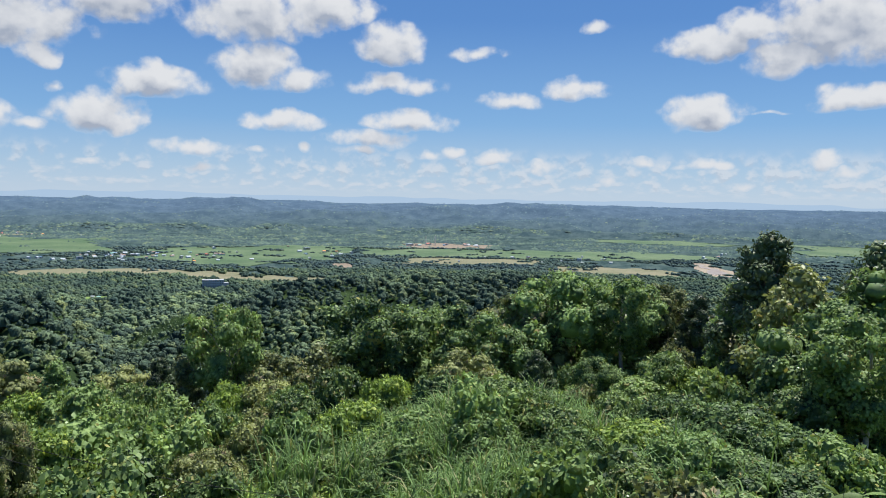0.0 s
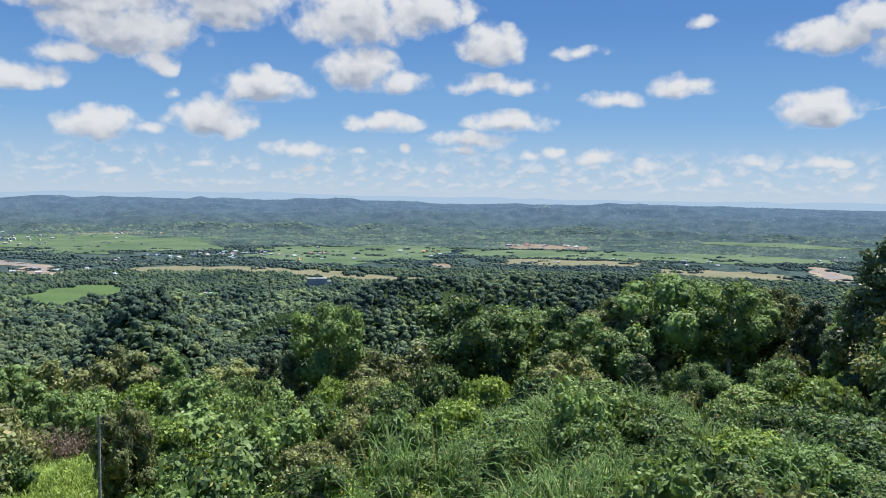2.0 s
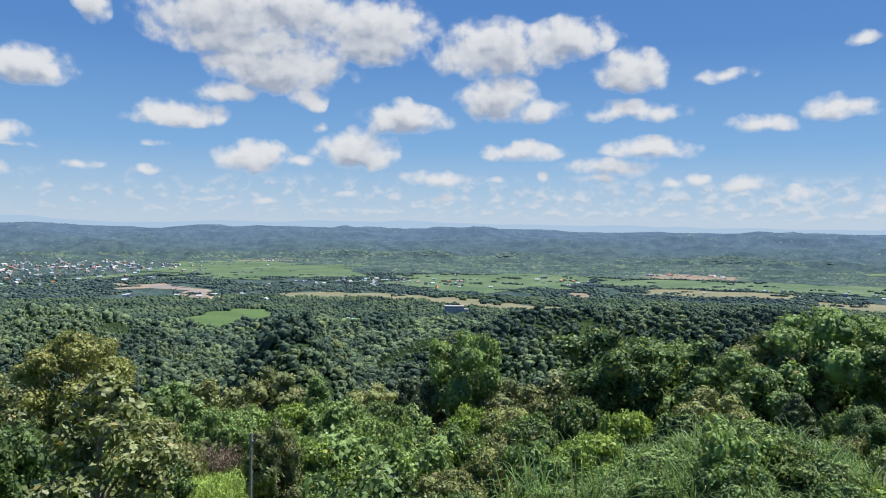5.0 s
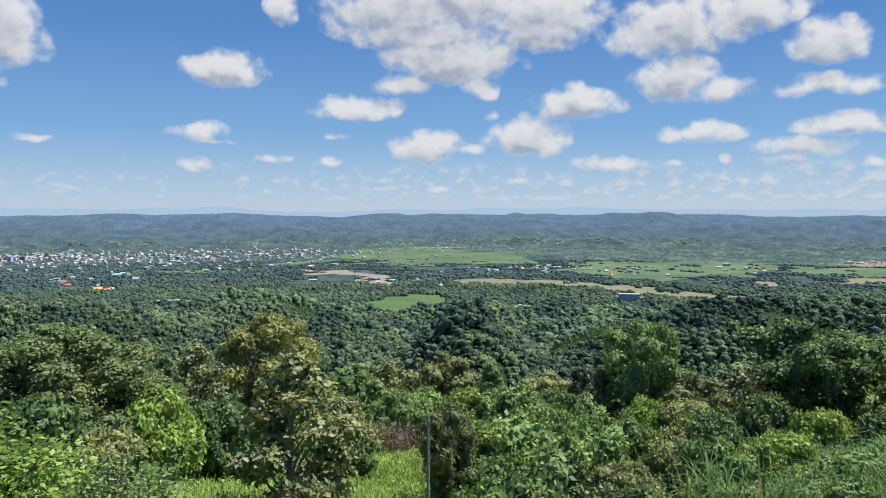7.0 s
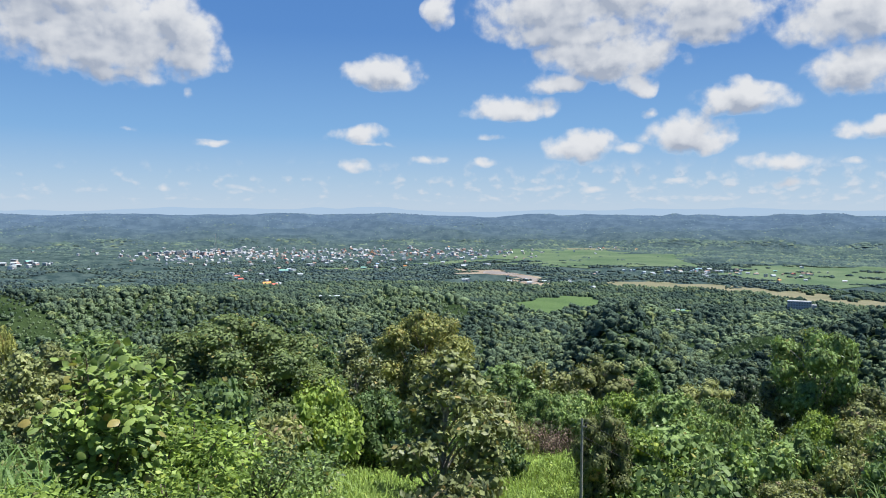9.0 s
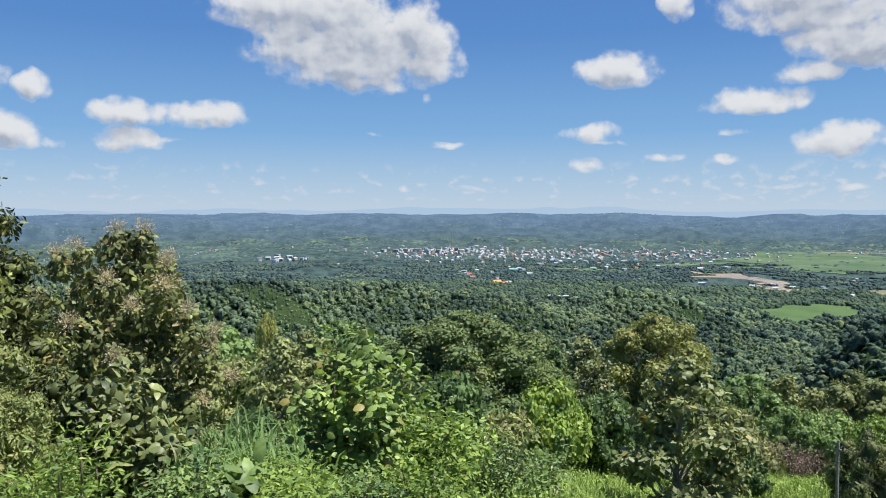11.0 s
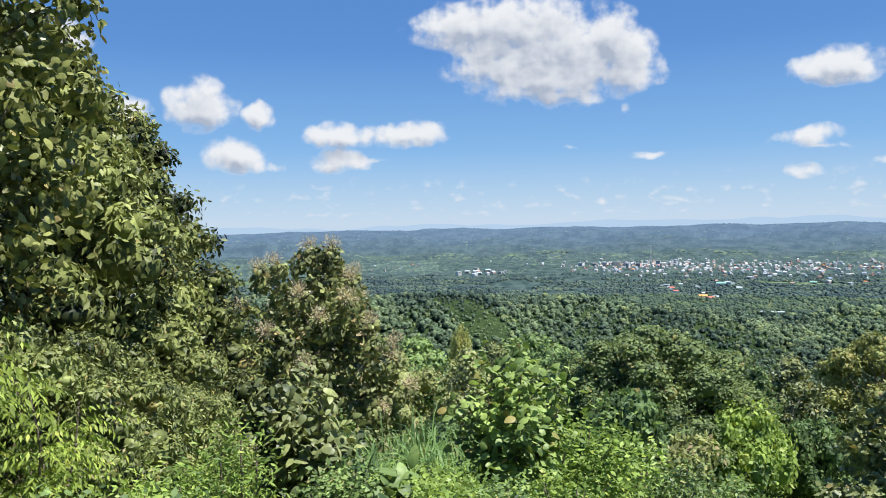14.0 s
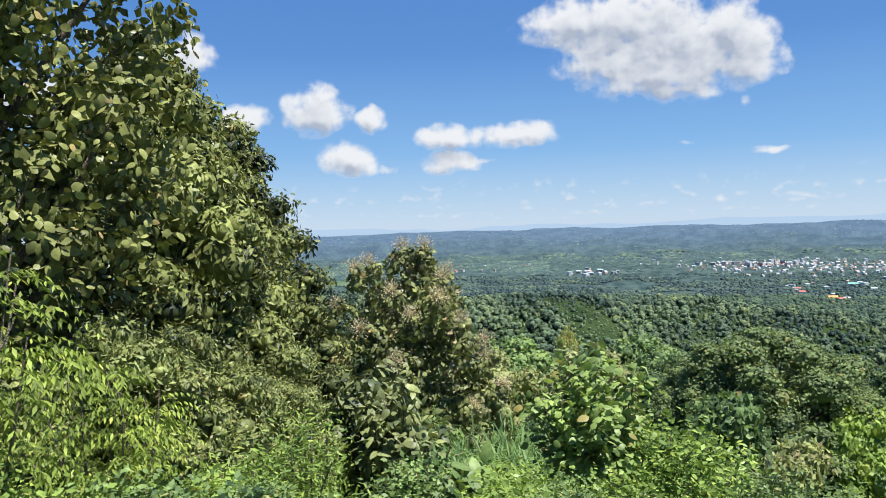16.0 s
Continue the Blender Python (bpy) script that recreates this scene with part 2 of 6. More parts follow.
def leaf_material(name, dark, light, odd, odd_share=0.06, through=0.35, gloss=0.14, rough=0.5, glow=(1.25, 1.2, 0.7)):
    """Leaves: varied from leaf to leaf and from plant to plant, letting some light through, with a waxy sheen."""
    m, n, out = material(name)
    island = n.add("ShaderNodeNewGeometry").outputs["Random Per Island"]
    plant = n.add("ShaderNodeObjectInfo").outputs["Random"]
    place = n.add("ShaderNodeTexCoord").outputs["Object"]
    patch = n.noise(place, 0.9, 3.0)
    vein = n.noise(place, 14.0, 2.0)
    t = n.math("ADD", n.math("MULTIPLY", island, 0.55), n.math("MULTIPLY", n.ramp(patch, 0.3, 0.7), 0.5))
    t = n.math("ADD", t, n.math("MULTIPLY_ADD", plant, 0.5, -0.30), clamp=True)
    colour = n.mix(t, rgba((dark[0] * 0.6, dark[1] * 0.6, dark[2] * 0.95)), rgba((light[0] * 1.24, light[1] * 1.20, light[2] * 1.45)))
    colour = n.mix(n.ramp(n.math("FRACT", n.math("MULTIPLY", island, 17.3)), 1 - odd_share - 0.01, 1 - odd_share + 0.01), colour, rgba(odd))
    colour = n.mix(n.ramp(vein, 0.35, 0.7, 0.0, 0.25), colour, rgba([c * 0.6 for c in dark]))
    matt = n.add("ShaderNodeBsdfDiffuse")
    n.put(matt.inputs[0], colour)
    lit = n.add("ShaderNodeBsdfTranslucent")
    n.put(lit.inputs[0], n.mix(1.0, colour, rgba(glow), "MULTIPLY"))
    sheen = n.add("ShaderNodeBsdfGlossy")
    sheen.inputs["Roughness"].default_value = rough
    a = n.add("ShaderNodeMixShader")
    a.inputs[0].default_value = through * 0.78
    n.put(a.inputs[1], matt.outputs[0])
    n.put(a.inputs[2], lit.outputs[0])
    fresnel = n.add("ShaderNodeFresnel")
    fresnel.inputs[0].default_value = 1.42
    b = n.add("ShaderNodeMixShader")
    n.put(b.inputs[0], n.math("MULTIPLY_ADD", fresnel.outputs[0], gloss * 1.0, gloss * 0.12, clamp=True))
    n.put(b.inputs[1], a.outputs[0])
    n.put(b.inputs[2], sheen.outputs[0])
    n.put(out, b.outputs[0])
    return m


def rough_material(name, a, b, scale, rough=0.85, bump=0.3, second=None, metal=0.0):
    """A surface of two tones at two scales, with relief."""
    m, n, out = material(name)
    place = n.add("ShaderNodeTexCoord").outputs["Object"]
    coarse = n.noise(place, scale, 5.0, 0.6)
    fine = n.noise(place, scale * 7.3, 4.0, 0.6)
    colour = n.mix(n.ramp(coarse, 0.32, 0.68), rgba(a), rgba(b))
    colour = n.mix(n.ramp(fine, 0.4, 0.75, 0.0, 0.5), colour, rgba(second or [c * 0.55 for c in a]))
    p = n.add("ShaderNodeBsdfPrincipled")
    n.put(p.inputs["Base Color"], colour)
    p.inputs["Roughness"].default_value = rough
    p.inputs["Metallic"].default_value = metal
    p.inputs["Specular IOR Level"].default_value = 0.25
    relief = n.add("ShaderNodeBump")
    relief.inputs["Strength"].default_value = bump
    relief.inputs["Distance"].default_value = 0.4 / scale
    n.put(relief.inputs["Height"], fine)
    n.put(p.inputs["Normal"], relief.outputs[0])
    n.put(out, p.outputs[0])
    return m


def woods_material(name, dark, light, scale=0.05):
    """Tree crowns seen from afar: stands of different greens, each crown its own."""
    m, n, out = material(name)
    place = n.add("ShaderNodeTexCoord").outputs["Object"]
    island = n.add("ShaderNodeNewGeometry").outputs["Random Per Island"]
    stand = n.noise(place, scale * 0.12, 3.0)
    crowns = n.noise(place, scale * 10.0, 6.0, 0.72)
    tree = n.add("ShaderNodeAttribute", attribute_name="tree_tone").outputs["Fac"]
    t = n.math("ADD", n.math("MULTIPLY", island, 0.4), n.math("MULTIPLY", n.ramp(stand, 0.35, 0.65), 0.42))
    t = n.math("ADD", t, n.math("MULTIPLY", tree, 0.42))
    t = n.math("ADD", t, n.math("MULTIPLY_ADD", crowns, 0.4, -0.33), clamp=True)
    colour = n.mix(t, rgba(dark), rgba(light))
    colour = n.mix(n.ramp(n.math("FRACT", n.math("MULTIPLY", tree, 7.7)), 0.8, 0.95, 0.0, 0.6), colour, rgba([light[0] * 1.45, light[1] * 1.25, light[2] * 0.9]))
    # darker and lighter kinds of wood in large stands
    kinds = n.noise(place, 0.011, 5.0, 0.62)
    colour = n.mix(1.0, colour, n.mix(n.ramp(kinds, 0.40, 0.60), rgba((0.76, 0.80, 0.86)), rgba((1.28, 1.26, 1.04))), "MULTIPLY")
    p = n.add("ShaderNodeBsdfDiffuse")
    n.put(p.inputs[0], colour)
    relief = n.add("ShaderNodeBump")
    relief.inputs["Strength"].default_value, relief.inputs["Distance"].default_value = 1.0, 0.09 / scale
    n.put(relief.inputs["Height"], crowns)
    n.put(p.inputs["Normal"], relief.outputs[0])
    n.put(out, p.outputs[0])
    return m


M_TEAK = leaf_material("teak_leaves", (0.098, 0.138, 0.046), (0.325, 0.372, 0.120), (0.400, 0.319, 0.130), 0.025, 0.3, 0.17, 0.45)
M_BROAD = leaf_material("broad_leaves", (0.066, 0.130, 0.040), (0.275, 0.400, 0.112), (0.400, 0.380, 0.130), 0.03, 0.35, 0.09, 0.5)
M_FINE = leaf_material("fine_leaves", (0.062, 0.118, 0.038), (0.245, 0.370, 0.110), (0.304, 0.272, 0.100), 0.03, 0.4, 0.09, 0.5)
M_DARK = leaf_material("dark_leaves", (0.032, 0.060, 0.023), (0.125, 0.180, 0.060), (0.182, 0.175, 0.068), 0.03, 0.22, 0.2, 0.42)
M_YELLOW = leaf_material("yellowing_leaves", (0.28, 0.32, 0.075), (0.44, 0.48, 0.13), (0.42, 0.36, 0.12), 0.06, 0.35, 0.1, 0.5)
M_BRIGHT = leaf_material("young_leaves", (0.115, 0.210, 0.036), (0.33, 0.46, 0.088), (0.42, 0.50, 0.11), 0.05, 0.42, 0.1, 0.45)
# darkest leaflets carry the shade between fronds in their colour
M_FROND = leaf_material("frond_leaflets", (0.036, 0.074, 0.014), (0.42, 0.545, 0.090), (0.52, 0.56, 0.13), 0.04, 0.45, 0.08, 0.5)
M_MOUND = leaf_material("mound_leaves", (0.180, 0.255, 0.075), (0.290, 0.385, 0.110), (0.304, 0.272, 0.100), 0.03, 0.36, 0.08, 0.5)
M_PLUMED = leaf_material("flowering_teak_leaves", (0.034, 0.050, 0.018), (0.290, 0.335, 0.098), (0.42, 0.33, 0.15), 0.05, 0.2, 0.13, 0.45)
# dark tone lowered to put shadows among the bushes into the colour
M_SHRUB = leaf_material("shrub_leaves", (0.052, 0.108, 0.030), (0.290, 0.415, 0.110), (0.380, 0.365, 0.150), 0.04, 0.36, 0.12, 0.48)
M_OLIVE = leaf_material("olive_leaves", (0.092, 0.128, 0.043), (0.335, 0.378, 0.122), (0.380, 0.300, 0.170), 0.04, 0.33, 0.09, 0.5)
M_GRASS = leaf_material("grass_blades", (0.044, 0.104, 0.028), (0.190, 0.315, 0.080), (0.330, 0.340, 0.170), 0.1, 0.35, 0.1, 0.55)
M_SEED = leaf_material("seed_heads", (0.46, 0.40, 0.20), (0.66, 0.58, 0.31), (0.72, 0.64, 0.4), 0.2, 0.3, 0.02, 0.8, (1.0, 0.9, 0.7))
M_SAPLING = leaf_material("sapling_leaves", (0.135, 0.225, 0.048), (0.35, 0.475, 0.11), (0.36, 0.3, 0.1), 0.04, 0.35, 0.16, 0.45)
M_DRY = leaf_material("dry_twigs", (0.20, 0.145, 0.095), (0.36, 0.275, 0.185), (0.38, 0.30, 0.21), 0.2, 0.15, 0.02, 0.8, (1.0, 0.9, 0.7))
# dark tones of these three paint shaded gaps into the crowns
M_MANGO = leaf_material("drooping_leaves", (0.024, 0.044, 0.014), (0.350, 0.415, 0.115), (0.40, 0.33, 0.12), 0.03, 0.33, 0.14, 0.45)
M_LARGE = leaf_material("large_teak_leaves", (0.012, 0.020, 0.008), (0.240, 0.265, 0.070), (0.34, 0.27, 0.11), 0.02, 0.14, 0.10, 0.45)
M_EDGE = leaf_material("shaded_leaves", (0.020, 0.035, 0.012), (0.335, 0.388, 0.100), (0.34, 0.29, 0.1), 0.03, 0.18, 0.12, 0.48)
M_BARK = rough_material("bark", (0.16, 0.125, 0.09), (0.27, 0.23, 0.18), 3.0, 0.9, 0.8)
M_PALE = rough_material("pale_bark", (0.33, 0.30, 0.25), (0.45, 0.42, 0.36), 2.0, 0.9, 0.5)
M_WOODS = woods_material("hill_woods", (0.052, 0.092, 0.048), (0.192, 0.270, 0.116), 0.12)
# these five carry distance haze as blue in the base colour
M_WOODS_HAZED = woods_material("hazed_hill_woods", (0.050, 0.080, 0.068), (0.168, 0.228, 0.148), 0.09)
M_VALLEY_HAZED = woods_material("hazed_valley_woods", (0.047, 0.077, 0.082), (0.098, 0.140, 0.136), 0.05)
M_PLAIN_HAZED = woods_material("hazed_plain_woods", (0.036, 0.062, 0.052), (0.104, 0.144, 0.104), 0.07)
M_SLOPE_HAZED = woods_material("hazed_slope_woods", (0.049, 0.080, 0.104), (0.088, 0.130, 0.154), 0.07)
M_RIDGE_HAZED = woods_material("hazed_ridge_woods", (0.062, 0.098, 0.146), (0.088, 0.130, 0.184), 0.08)


# ---------------------------------------------------------------- mesh helpers
def mesh_from(name, verts, faces, mat=None, smooth=False):
    """A mesh from arrays; faces is a list of index arrays, one array for each number of corners."""
    me = bpy.data.meshes.new(name)
    verts = np.asarray(verts, np.float32).reshape(-1, 3)
    faces = [np.asarray(f, np.int32) for f in faces if len(f)]
    loops = np.concatenate([f.ravel() for f in faces])
    counts = np.concatenate([np.full(len(f), f.shape[1], np.int32) for f in faces])
    starts = np.concatenate([[0], np.cumsum(counts)[:-1]]).astype(np.int32)
    me.vertices.add(len(verts))
    me.vertices.foreach_set("co", verts.ravel())
    me.loops.add(len(loops))
    me.loops.foreach_set("vertex_index", loops)
    me.polygons.add(len(counts))
    me.polygons.foreach_set("loop_start", starts)
    me.polygons.foreach_set("loop_total", counts)
    me.polygons.foreach_set("use_smooth", np.full(len(counts), smooth))
    me.update(calc_edges=True)
    if mat:
        me.materials.append(mat)
    return me


def thing(name, x, y, z, label, category, group="", kind="", turn=0.0, scale=1.0):
    ob = new(name)
    ob.empty_display_size = 0.2
    ob.location, ob.rotation_euler, ob.scale = (x, y, z), (0, 0, radians(turn)), (scale, scale, scale)
    return tagged(ob, label, category, group, kind)


def piece(name, mesh, parent, label=""):
    ob = new(name, mesh)
    ob.parent = parent
    return tagged(ob, label)


def part(name, bm, mat, parent, label=""):
    me = bpy.data.meshes.new(name)
    bm.to_mesh(me)
    bm.free()
    me.materials.append(mat)
    return piece(name, me, parent, label)


def box(bm, x0, y0, z0, x1, y1, z1):
    made = bmesh.ops.create_cube(bm, size=1.0, matrix=Matrix.Translation(((x0 + x1) / 2, (y0 + y1) / 2, (z0 + z1) / 2)) @ Matrix.Diagonal((x1 - x0, y1 - y0, z1 - z0, 1)))
    return made["verts"]


def unit(v):
    return v / np.maximum(np.linalg.norm(v, axis=-1, keepdims=True), 1e-9)


# ---------------------------------------------------------------- terrain
def lattice(ix, iy, seed):
    h = (ix.astype(np.int64) * 374761393 + iy.astype(np.int64) * 668265263 + seed * 974711) & 0xFFFFFFFF
    h = ((h ^ (h >> 13)) * 1274126177) & 0xFFFFFFFF
    return ((h ^ (h >> 16)) & 0xFFFF) / 65535.0


def value_noise(x, y, seed=0):
    ix, iy = np.floor(x), np.floor(y)
    fx, fy = x - ix, y - iy
    fx, fy = fx * fx * (3 - 2 * fx), fy * fy * (3 - 2 * fy)
    a, b = lattice(ix, iy, seed), lattice(ix + 1, iy, seed)
    c, d = lattice(ix, iy + 1, seed), lattice(ix + 1, iy + 1, seed)
    return (a + (b - a) * fx) * (1 - fy) + (c + (d - c) * fx) * fy - 0.5


FALL_R = [0, 3, 6, 14, 32, 45, 60, 90, 150, 250, 400, 600, 900, 1100, 1200, 3330, 3700, 4200, 4600, 5400, 9000]
FALL_Z = [-1.7, -1.9, -2.9, -5.4, -11, -15, -19, -29, -53, -86, -112, -133, -155, -168, -170, -168, -140, -84, -48, -62, -170]
REAR_R = [0, 30, 300, 900, 2000, 4000, 9000]
REAR_Z = [-1.7, -1.5, -6, -60, -150, -170, -170]
HILLS = [  # azimuth, distance, spread in azimuth and in distance, height
    (16.4, 430, 5.0, 105, 62),
    (-13.0, 520, 21.0, 110, 66),
    (-11.0, 300, 8.0, 55, 32),
    (58.0, 650, 21.0, 120, 69),
    (33.0, 800, 9.0, 130, 54),
    (27.5, 430, 4.5, 70, 34),
    (82.0, 700, 10.0, 140, 60),
    (50.0, 300, 12.0, 60, 22),
    (6.0, 640, 5.0, 60, 26),
    (-32.0, 110, 12.0, 45, 14),
    (12.9, 4480, 0.7, 130, 22),
    (3.0, 4500, 3.0, 160, 8),
    (33.5, 4480, 1.6, 140, 16),
    (40.0, 4500, 1.0, 120, 12),
    (-20.0, 4500, 5.0, 160, 8),
    (53.0, 4500, 4.0, 160, 8),
    (5.0, 62, 10.0, 9, 2.4),
    (-17.0, 45, 7.0, 8, 3.4),
    (-36.0, 43, 9.0, 12, 1.6),
]


def height(x, y):
    """The ground's height."""
    x, y = np.asarray(x, float), np.asarray(y, float)
    r = np.hypot(x, y)
    az = np.degrees(np.arctan2(-x, y))
    aside = np.abs((az - 25 + 180) % 360 - 180)
    rear = np.clip((aside - 95) / 45, 0, 1)
    rear = rear * rear * (3 - 2 * rear)
    z = np.interp(r, FALL_R, FALL_Z) * (1 - rear) + np.interp(r, REAR_R, REAR_Z) * rear
    # the slope is steeper straight ahead of the view point
    steep = np.clip((46 - az) / 22, 0, 1) * np.clip((az + 100) / 30, 0, 1)
    z = z - 3.6 * steep * np.interp(r, [4, 13, 28, 58], [0, 1, 0.85, 0])
    for a0, r0, sa, sr, h in HILLS:
        da = (az - a0 + 180) % 360 - 180
        z = z + h * np.exp(-((da / sa) ** 4 if sa > 15 else (da / sa) ** 2) - ((r - r0) / sr) ** 2)
    flat = np.interp(r, [10, 40, 90, 900, 1150, 3300, 3900, 4600], [0.2, 1.0, 1.5, 1.5, 0.06, 0.06, 1.5, 1.0])
    z = z + flat * (value_noise(x / 9, y / 9, 1) * np.interp(r, [0, 60, 400], [0.6, 1.2, 1.5]) + value_noise(x / 60, y / 60, 2) * np.interp(r, [20, 150, 1000], [0.5, 5, 8]))
    z = z + np.interp(r, [3320, 3750, 4300, 4700], [0, 1, 1, 0.55]) * ((0.5 - np.abs(value_noise(x / 520, y / 520, 3)) * 2) * 34 + value_noise(x / 210, y / 210, 4) * 22 + value_noise(x / 80, y / 80, 6) * 8)
    # wooded crests one behind the other before the far ridge
    for k, (crest, rise) in enumerate(((3480, 16), (3680, 21), (3900, 25), (4150, 26), (4380, 16))):
        z = z + rise * np.clip(0.45 + 1.5 * value_noise(az / 3.1 + k * 7.7, az * 0 + k, 61 + k), 0, 1.2) * np.exp(-((r - crest) / 75) ** 2)
    return z + EYE


def ground_at(x, y):
    return float(height(np.array([x]), np.array([y]))[0])


def build_ground():
    rings = np.concatenate([np.geomspace(0.6, 1300, 190), np.arange(1400, 3250, 100), np.arange(3300, 4900, 45), [5200, 6500, 9000]])
    azs = np.radians(np.concatenate([np.arange(-60, 110, 0.6), np.arange(110, 300, 3.0)]))
    n, m = len(azs), len(rings)
    x, y = -np.sin(azs)[None] * rings[:, None], np.cos(azs)[None] * rings[:, None]
    x, y = x.ravel(), y.ravel()
    verts = np.concatenate([np.stack([x, y, height(x, y)], 1), [[0, 0, EYE - 1.7]]])
    i, j = np.meshgrid(np.arange(m - 1), np.arange(n), indexing="ij")
    k = (j + 1) % n
    quads = np.stack([i * n + j, (i + 1) * n + j, (i + 1) * n + k, i * n + k], -1).reshape(-1, 4)
    j = np.arange(n)
    fan = np.stack([np.full(n, m * n), j, (j + 1) % n], -1)
    # ground: undergrowth on the hill, woodland floor below, far woods with haze in their colour
    mat, nd, out = material("hill_and_valley_ground")
    place = nd.add("ShaderNodeNewGeometry").outputs["Position"]
    away = nd.vec("LENGTH", nd.vec("MULTIPLY", place, (1, 1, 0)))
    near = nd.mix(nd.ramp(nd.noise(place, 0.35, 5.0), 0.35, 0.65), rgba((0.04, 0.07, 0.02)), rgba((0.10, 0.15, 0.04)))
    near = nd.mix(nd.ramp(nd.noise(place, 5.0, 4.0), 0.45, 0.7, 0.0, 0.7), near, rgba((0.035, 0.05, 0.015)))
    woods = nd.mix(nd.ramp(nd.noise(place, 0.02, 6.0, 0.65), 0.35, 0.65), rgba((0.018, 0.034, 0.014)), rgba((0.045, 0.07, 0.028)))
    # stands and clearings drawn out along the view by the distance
    split = nd.add("ShaderNodeSeparateXYZ")
    nd.put(split.inputs[0], place)
    px, py, _ = split.outputs
    drawn = nd.add("ShaderNodeCombineXYZ")
    nd.put(drawn.inputs[0], nd.math("MULTIPLY", nd.math("ARCTAN2", nd.math("MULTIPLY", px, -1.0), py), 57.3))
    nd.put(drawn.inputs[1], nd.math("DIVIDE", away, 140.0))
    stands = nd.noise(drawn.outputs[0], 1.1, 8.0, 0.66)
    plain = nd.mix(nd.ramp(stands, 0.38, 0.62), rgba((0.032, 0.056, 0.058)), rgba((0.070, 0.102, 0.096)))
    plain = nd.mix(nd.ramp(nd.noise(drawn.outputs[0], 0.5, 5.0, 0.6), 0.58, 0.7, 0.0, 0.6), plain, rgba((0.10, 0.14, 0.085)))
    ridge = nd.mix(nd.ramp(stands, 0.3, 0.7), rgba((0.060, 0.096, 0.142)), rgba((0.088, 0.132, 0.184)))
    colour = nd.mix(nd.ramp(away, 60, 130), near, woods)
    # blue haze put into the base colour step by step with distance
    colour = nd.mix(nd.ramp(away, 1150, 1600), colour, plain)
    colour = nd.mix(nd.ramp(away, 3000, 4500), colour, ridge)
    p = nd.add("ShaderNodeBsdfDiffuse")
    nd.put(p.inputs[0], colour)
    relief = nd.add("ShaderNodeBump")
    relief.inputs["Strength"].default_value, relief.inputs["Distance"].default_value = 0.6, 4.0
    nd.put(relief.inputs["Height"], nd.noise(place, 0.06, 6.0, 0.7))
    nd.put(p.inputs["Normal"], relief.outputs[0])
    nd.put(out, p.outputs[0])
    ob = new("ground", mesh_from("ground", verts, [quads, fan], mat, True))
    return tagged(ob, "green hillside falling to a broad wooded valley plain", "ground", kind="structure")


build_ground()


def build_far_hills():
    """Two faint blue lines of mountains along the horizon, glowing evenly in a haze colour."""
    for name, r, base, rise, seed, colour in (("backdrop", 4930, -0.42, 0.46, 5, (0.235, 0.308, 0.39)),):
        azs = np.arange(-70, 112, 0.25)
        a = np.radians(azs)
        top = base + rise * (0.55 + 0.9 * value_noise(azs / 7.0, azs * 0, seed) + 0.35 * value_noise(azs / 1.7, azs * 0, seed + 1))
        n = len(azs)
        lo = np.stack([-np.sin(a) * r, np.cos(a) * r, np.full(n, 20.0)], 1)
        hi = np.stack([-np.sin(a) * r, np.cos(a) * r, EYE + r * np.tan(np.radians(top))], 1)
        back = np.stack([-np.sin(a) * (r + 260), np.cos(a) * (r + 260), np.full(n, 20.0)], 1)
        i = np.arange(n - 1)
        quads = np.concatenate([np.stack([i, i + 1, n + i + 1, n + i], -1), np.stack([n + i, n + i + 1, 2 * n + i + 1, 2 * n + i], -1)])
        mat, nd, out = material("far_mountain_glow")
        # takes no sunlight: an even emission stands for the hazy distance
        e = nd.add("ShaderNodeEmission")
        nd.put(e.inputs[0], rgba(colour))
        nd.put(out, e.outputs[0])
        tagged(new(name, mesh_from(name, np.concatenate([lo, hi, back]), [quads], mat, True)), "evenly glowing backdrop of faint blue mountains along the horizon", "mountains", kind="structure")


build_far_hills()


# ---------------------------------------------------------------- valley floor: fields, river, bare earth
OPEN_LAND = []      # outlines that the woods keep clear of
M_PADDY = rough_material("rice_field", (0.055, 0.105, 0.032), (0.08, 0.138, 0.042), 0.018, 0.9, 0.1, (0.11, 0.15, 0.055))
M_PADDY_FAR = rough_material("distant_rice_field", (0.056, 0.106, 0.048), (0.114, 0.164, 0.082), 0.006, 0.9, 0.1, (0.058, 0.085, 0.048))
M_DRYFIELD = rough_material("stubble_field", (0.15, 0.15, 0.085), (0.21, 0.19, 0.12), 0.012, 0.95, 0.1, (0.10, 0.13, 0.065))
M_SAND = rough_material("river_sand", (0.25, 0.20, 0.145), (0.31, 0.255, 0.19), 0.02, 0.9, 0.1, (0.15, 0.15, 0.10))
M_EARTH = rough_material("bare_earth", (0.19, 0.150, 0.108), (0.24, 0.195, 0.148), 0.03, 0.95, 0.2, (0.16, 0.14, 0.09))
M_MEADOW = rough_material("meadow", (0.12, 0.2, 0.05), (0.19, 0.26, 0.08), 0.05, 0.95, 0.2, (0.09, 0.13, 0.04))
mat, nd, out = material("river_water")
p = nd.add("ShaderNodeBsdfPrincipled")
p.inputs["Base Color"].default_value, p.inputs["Roughness"].default_value = (0.27, 0.21, 0.15, 1), 0.3
nd.put(out, p.outputs[0])
M_RIVER = mat


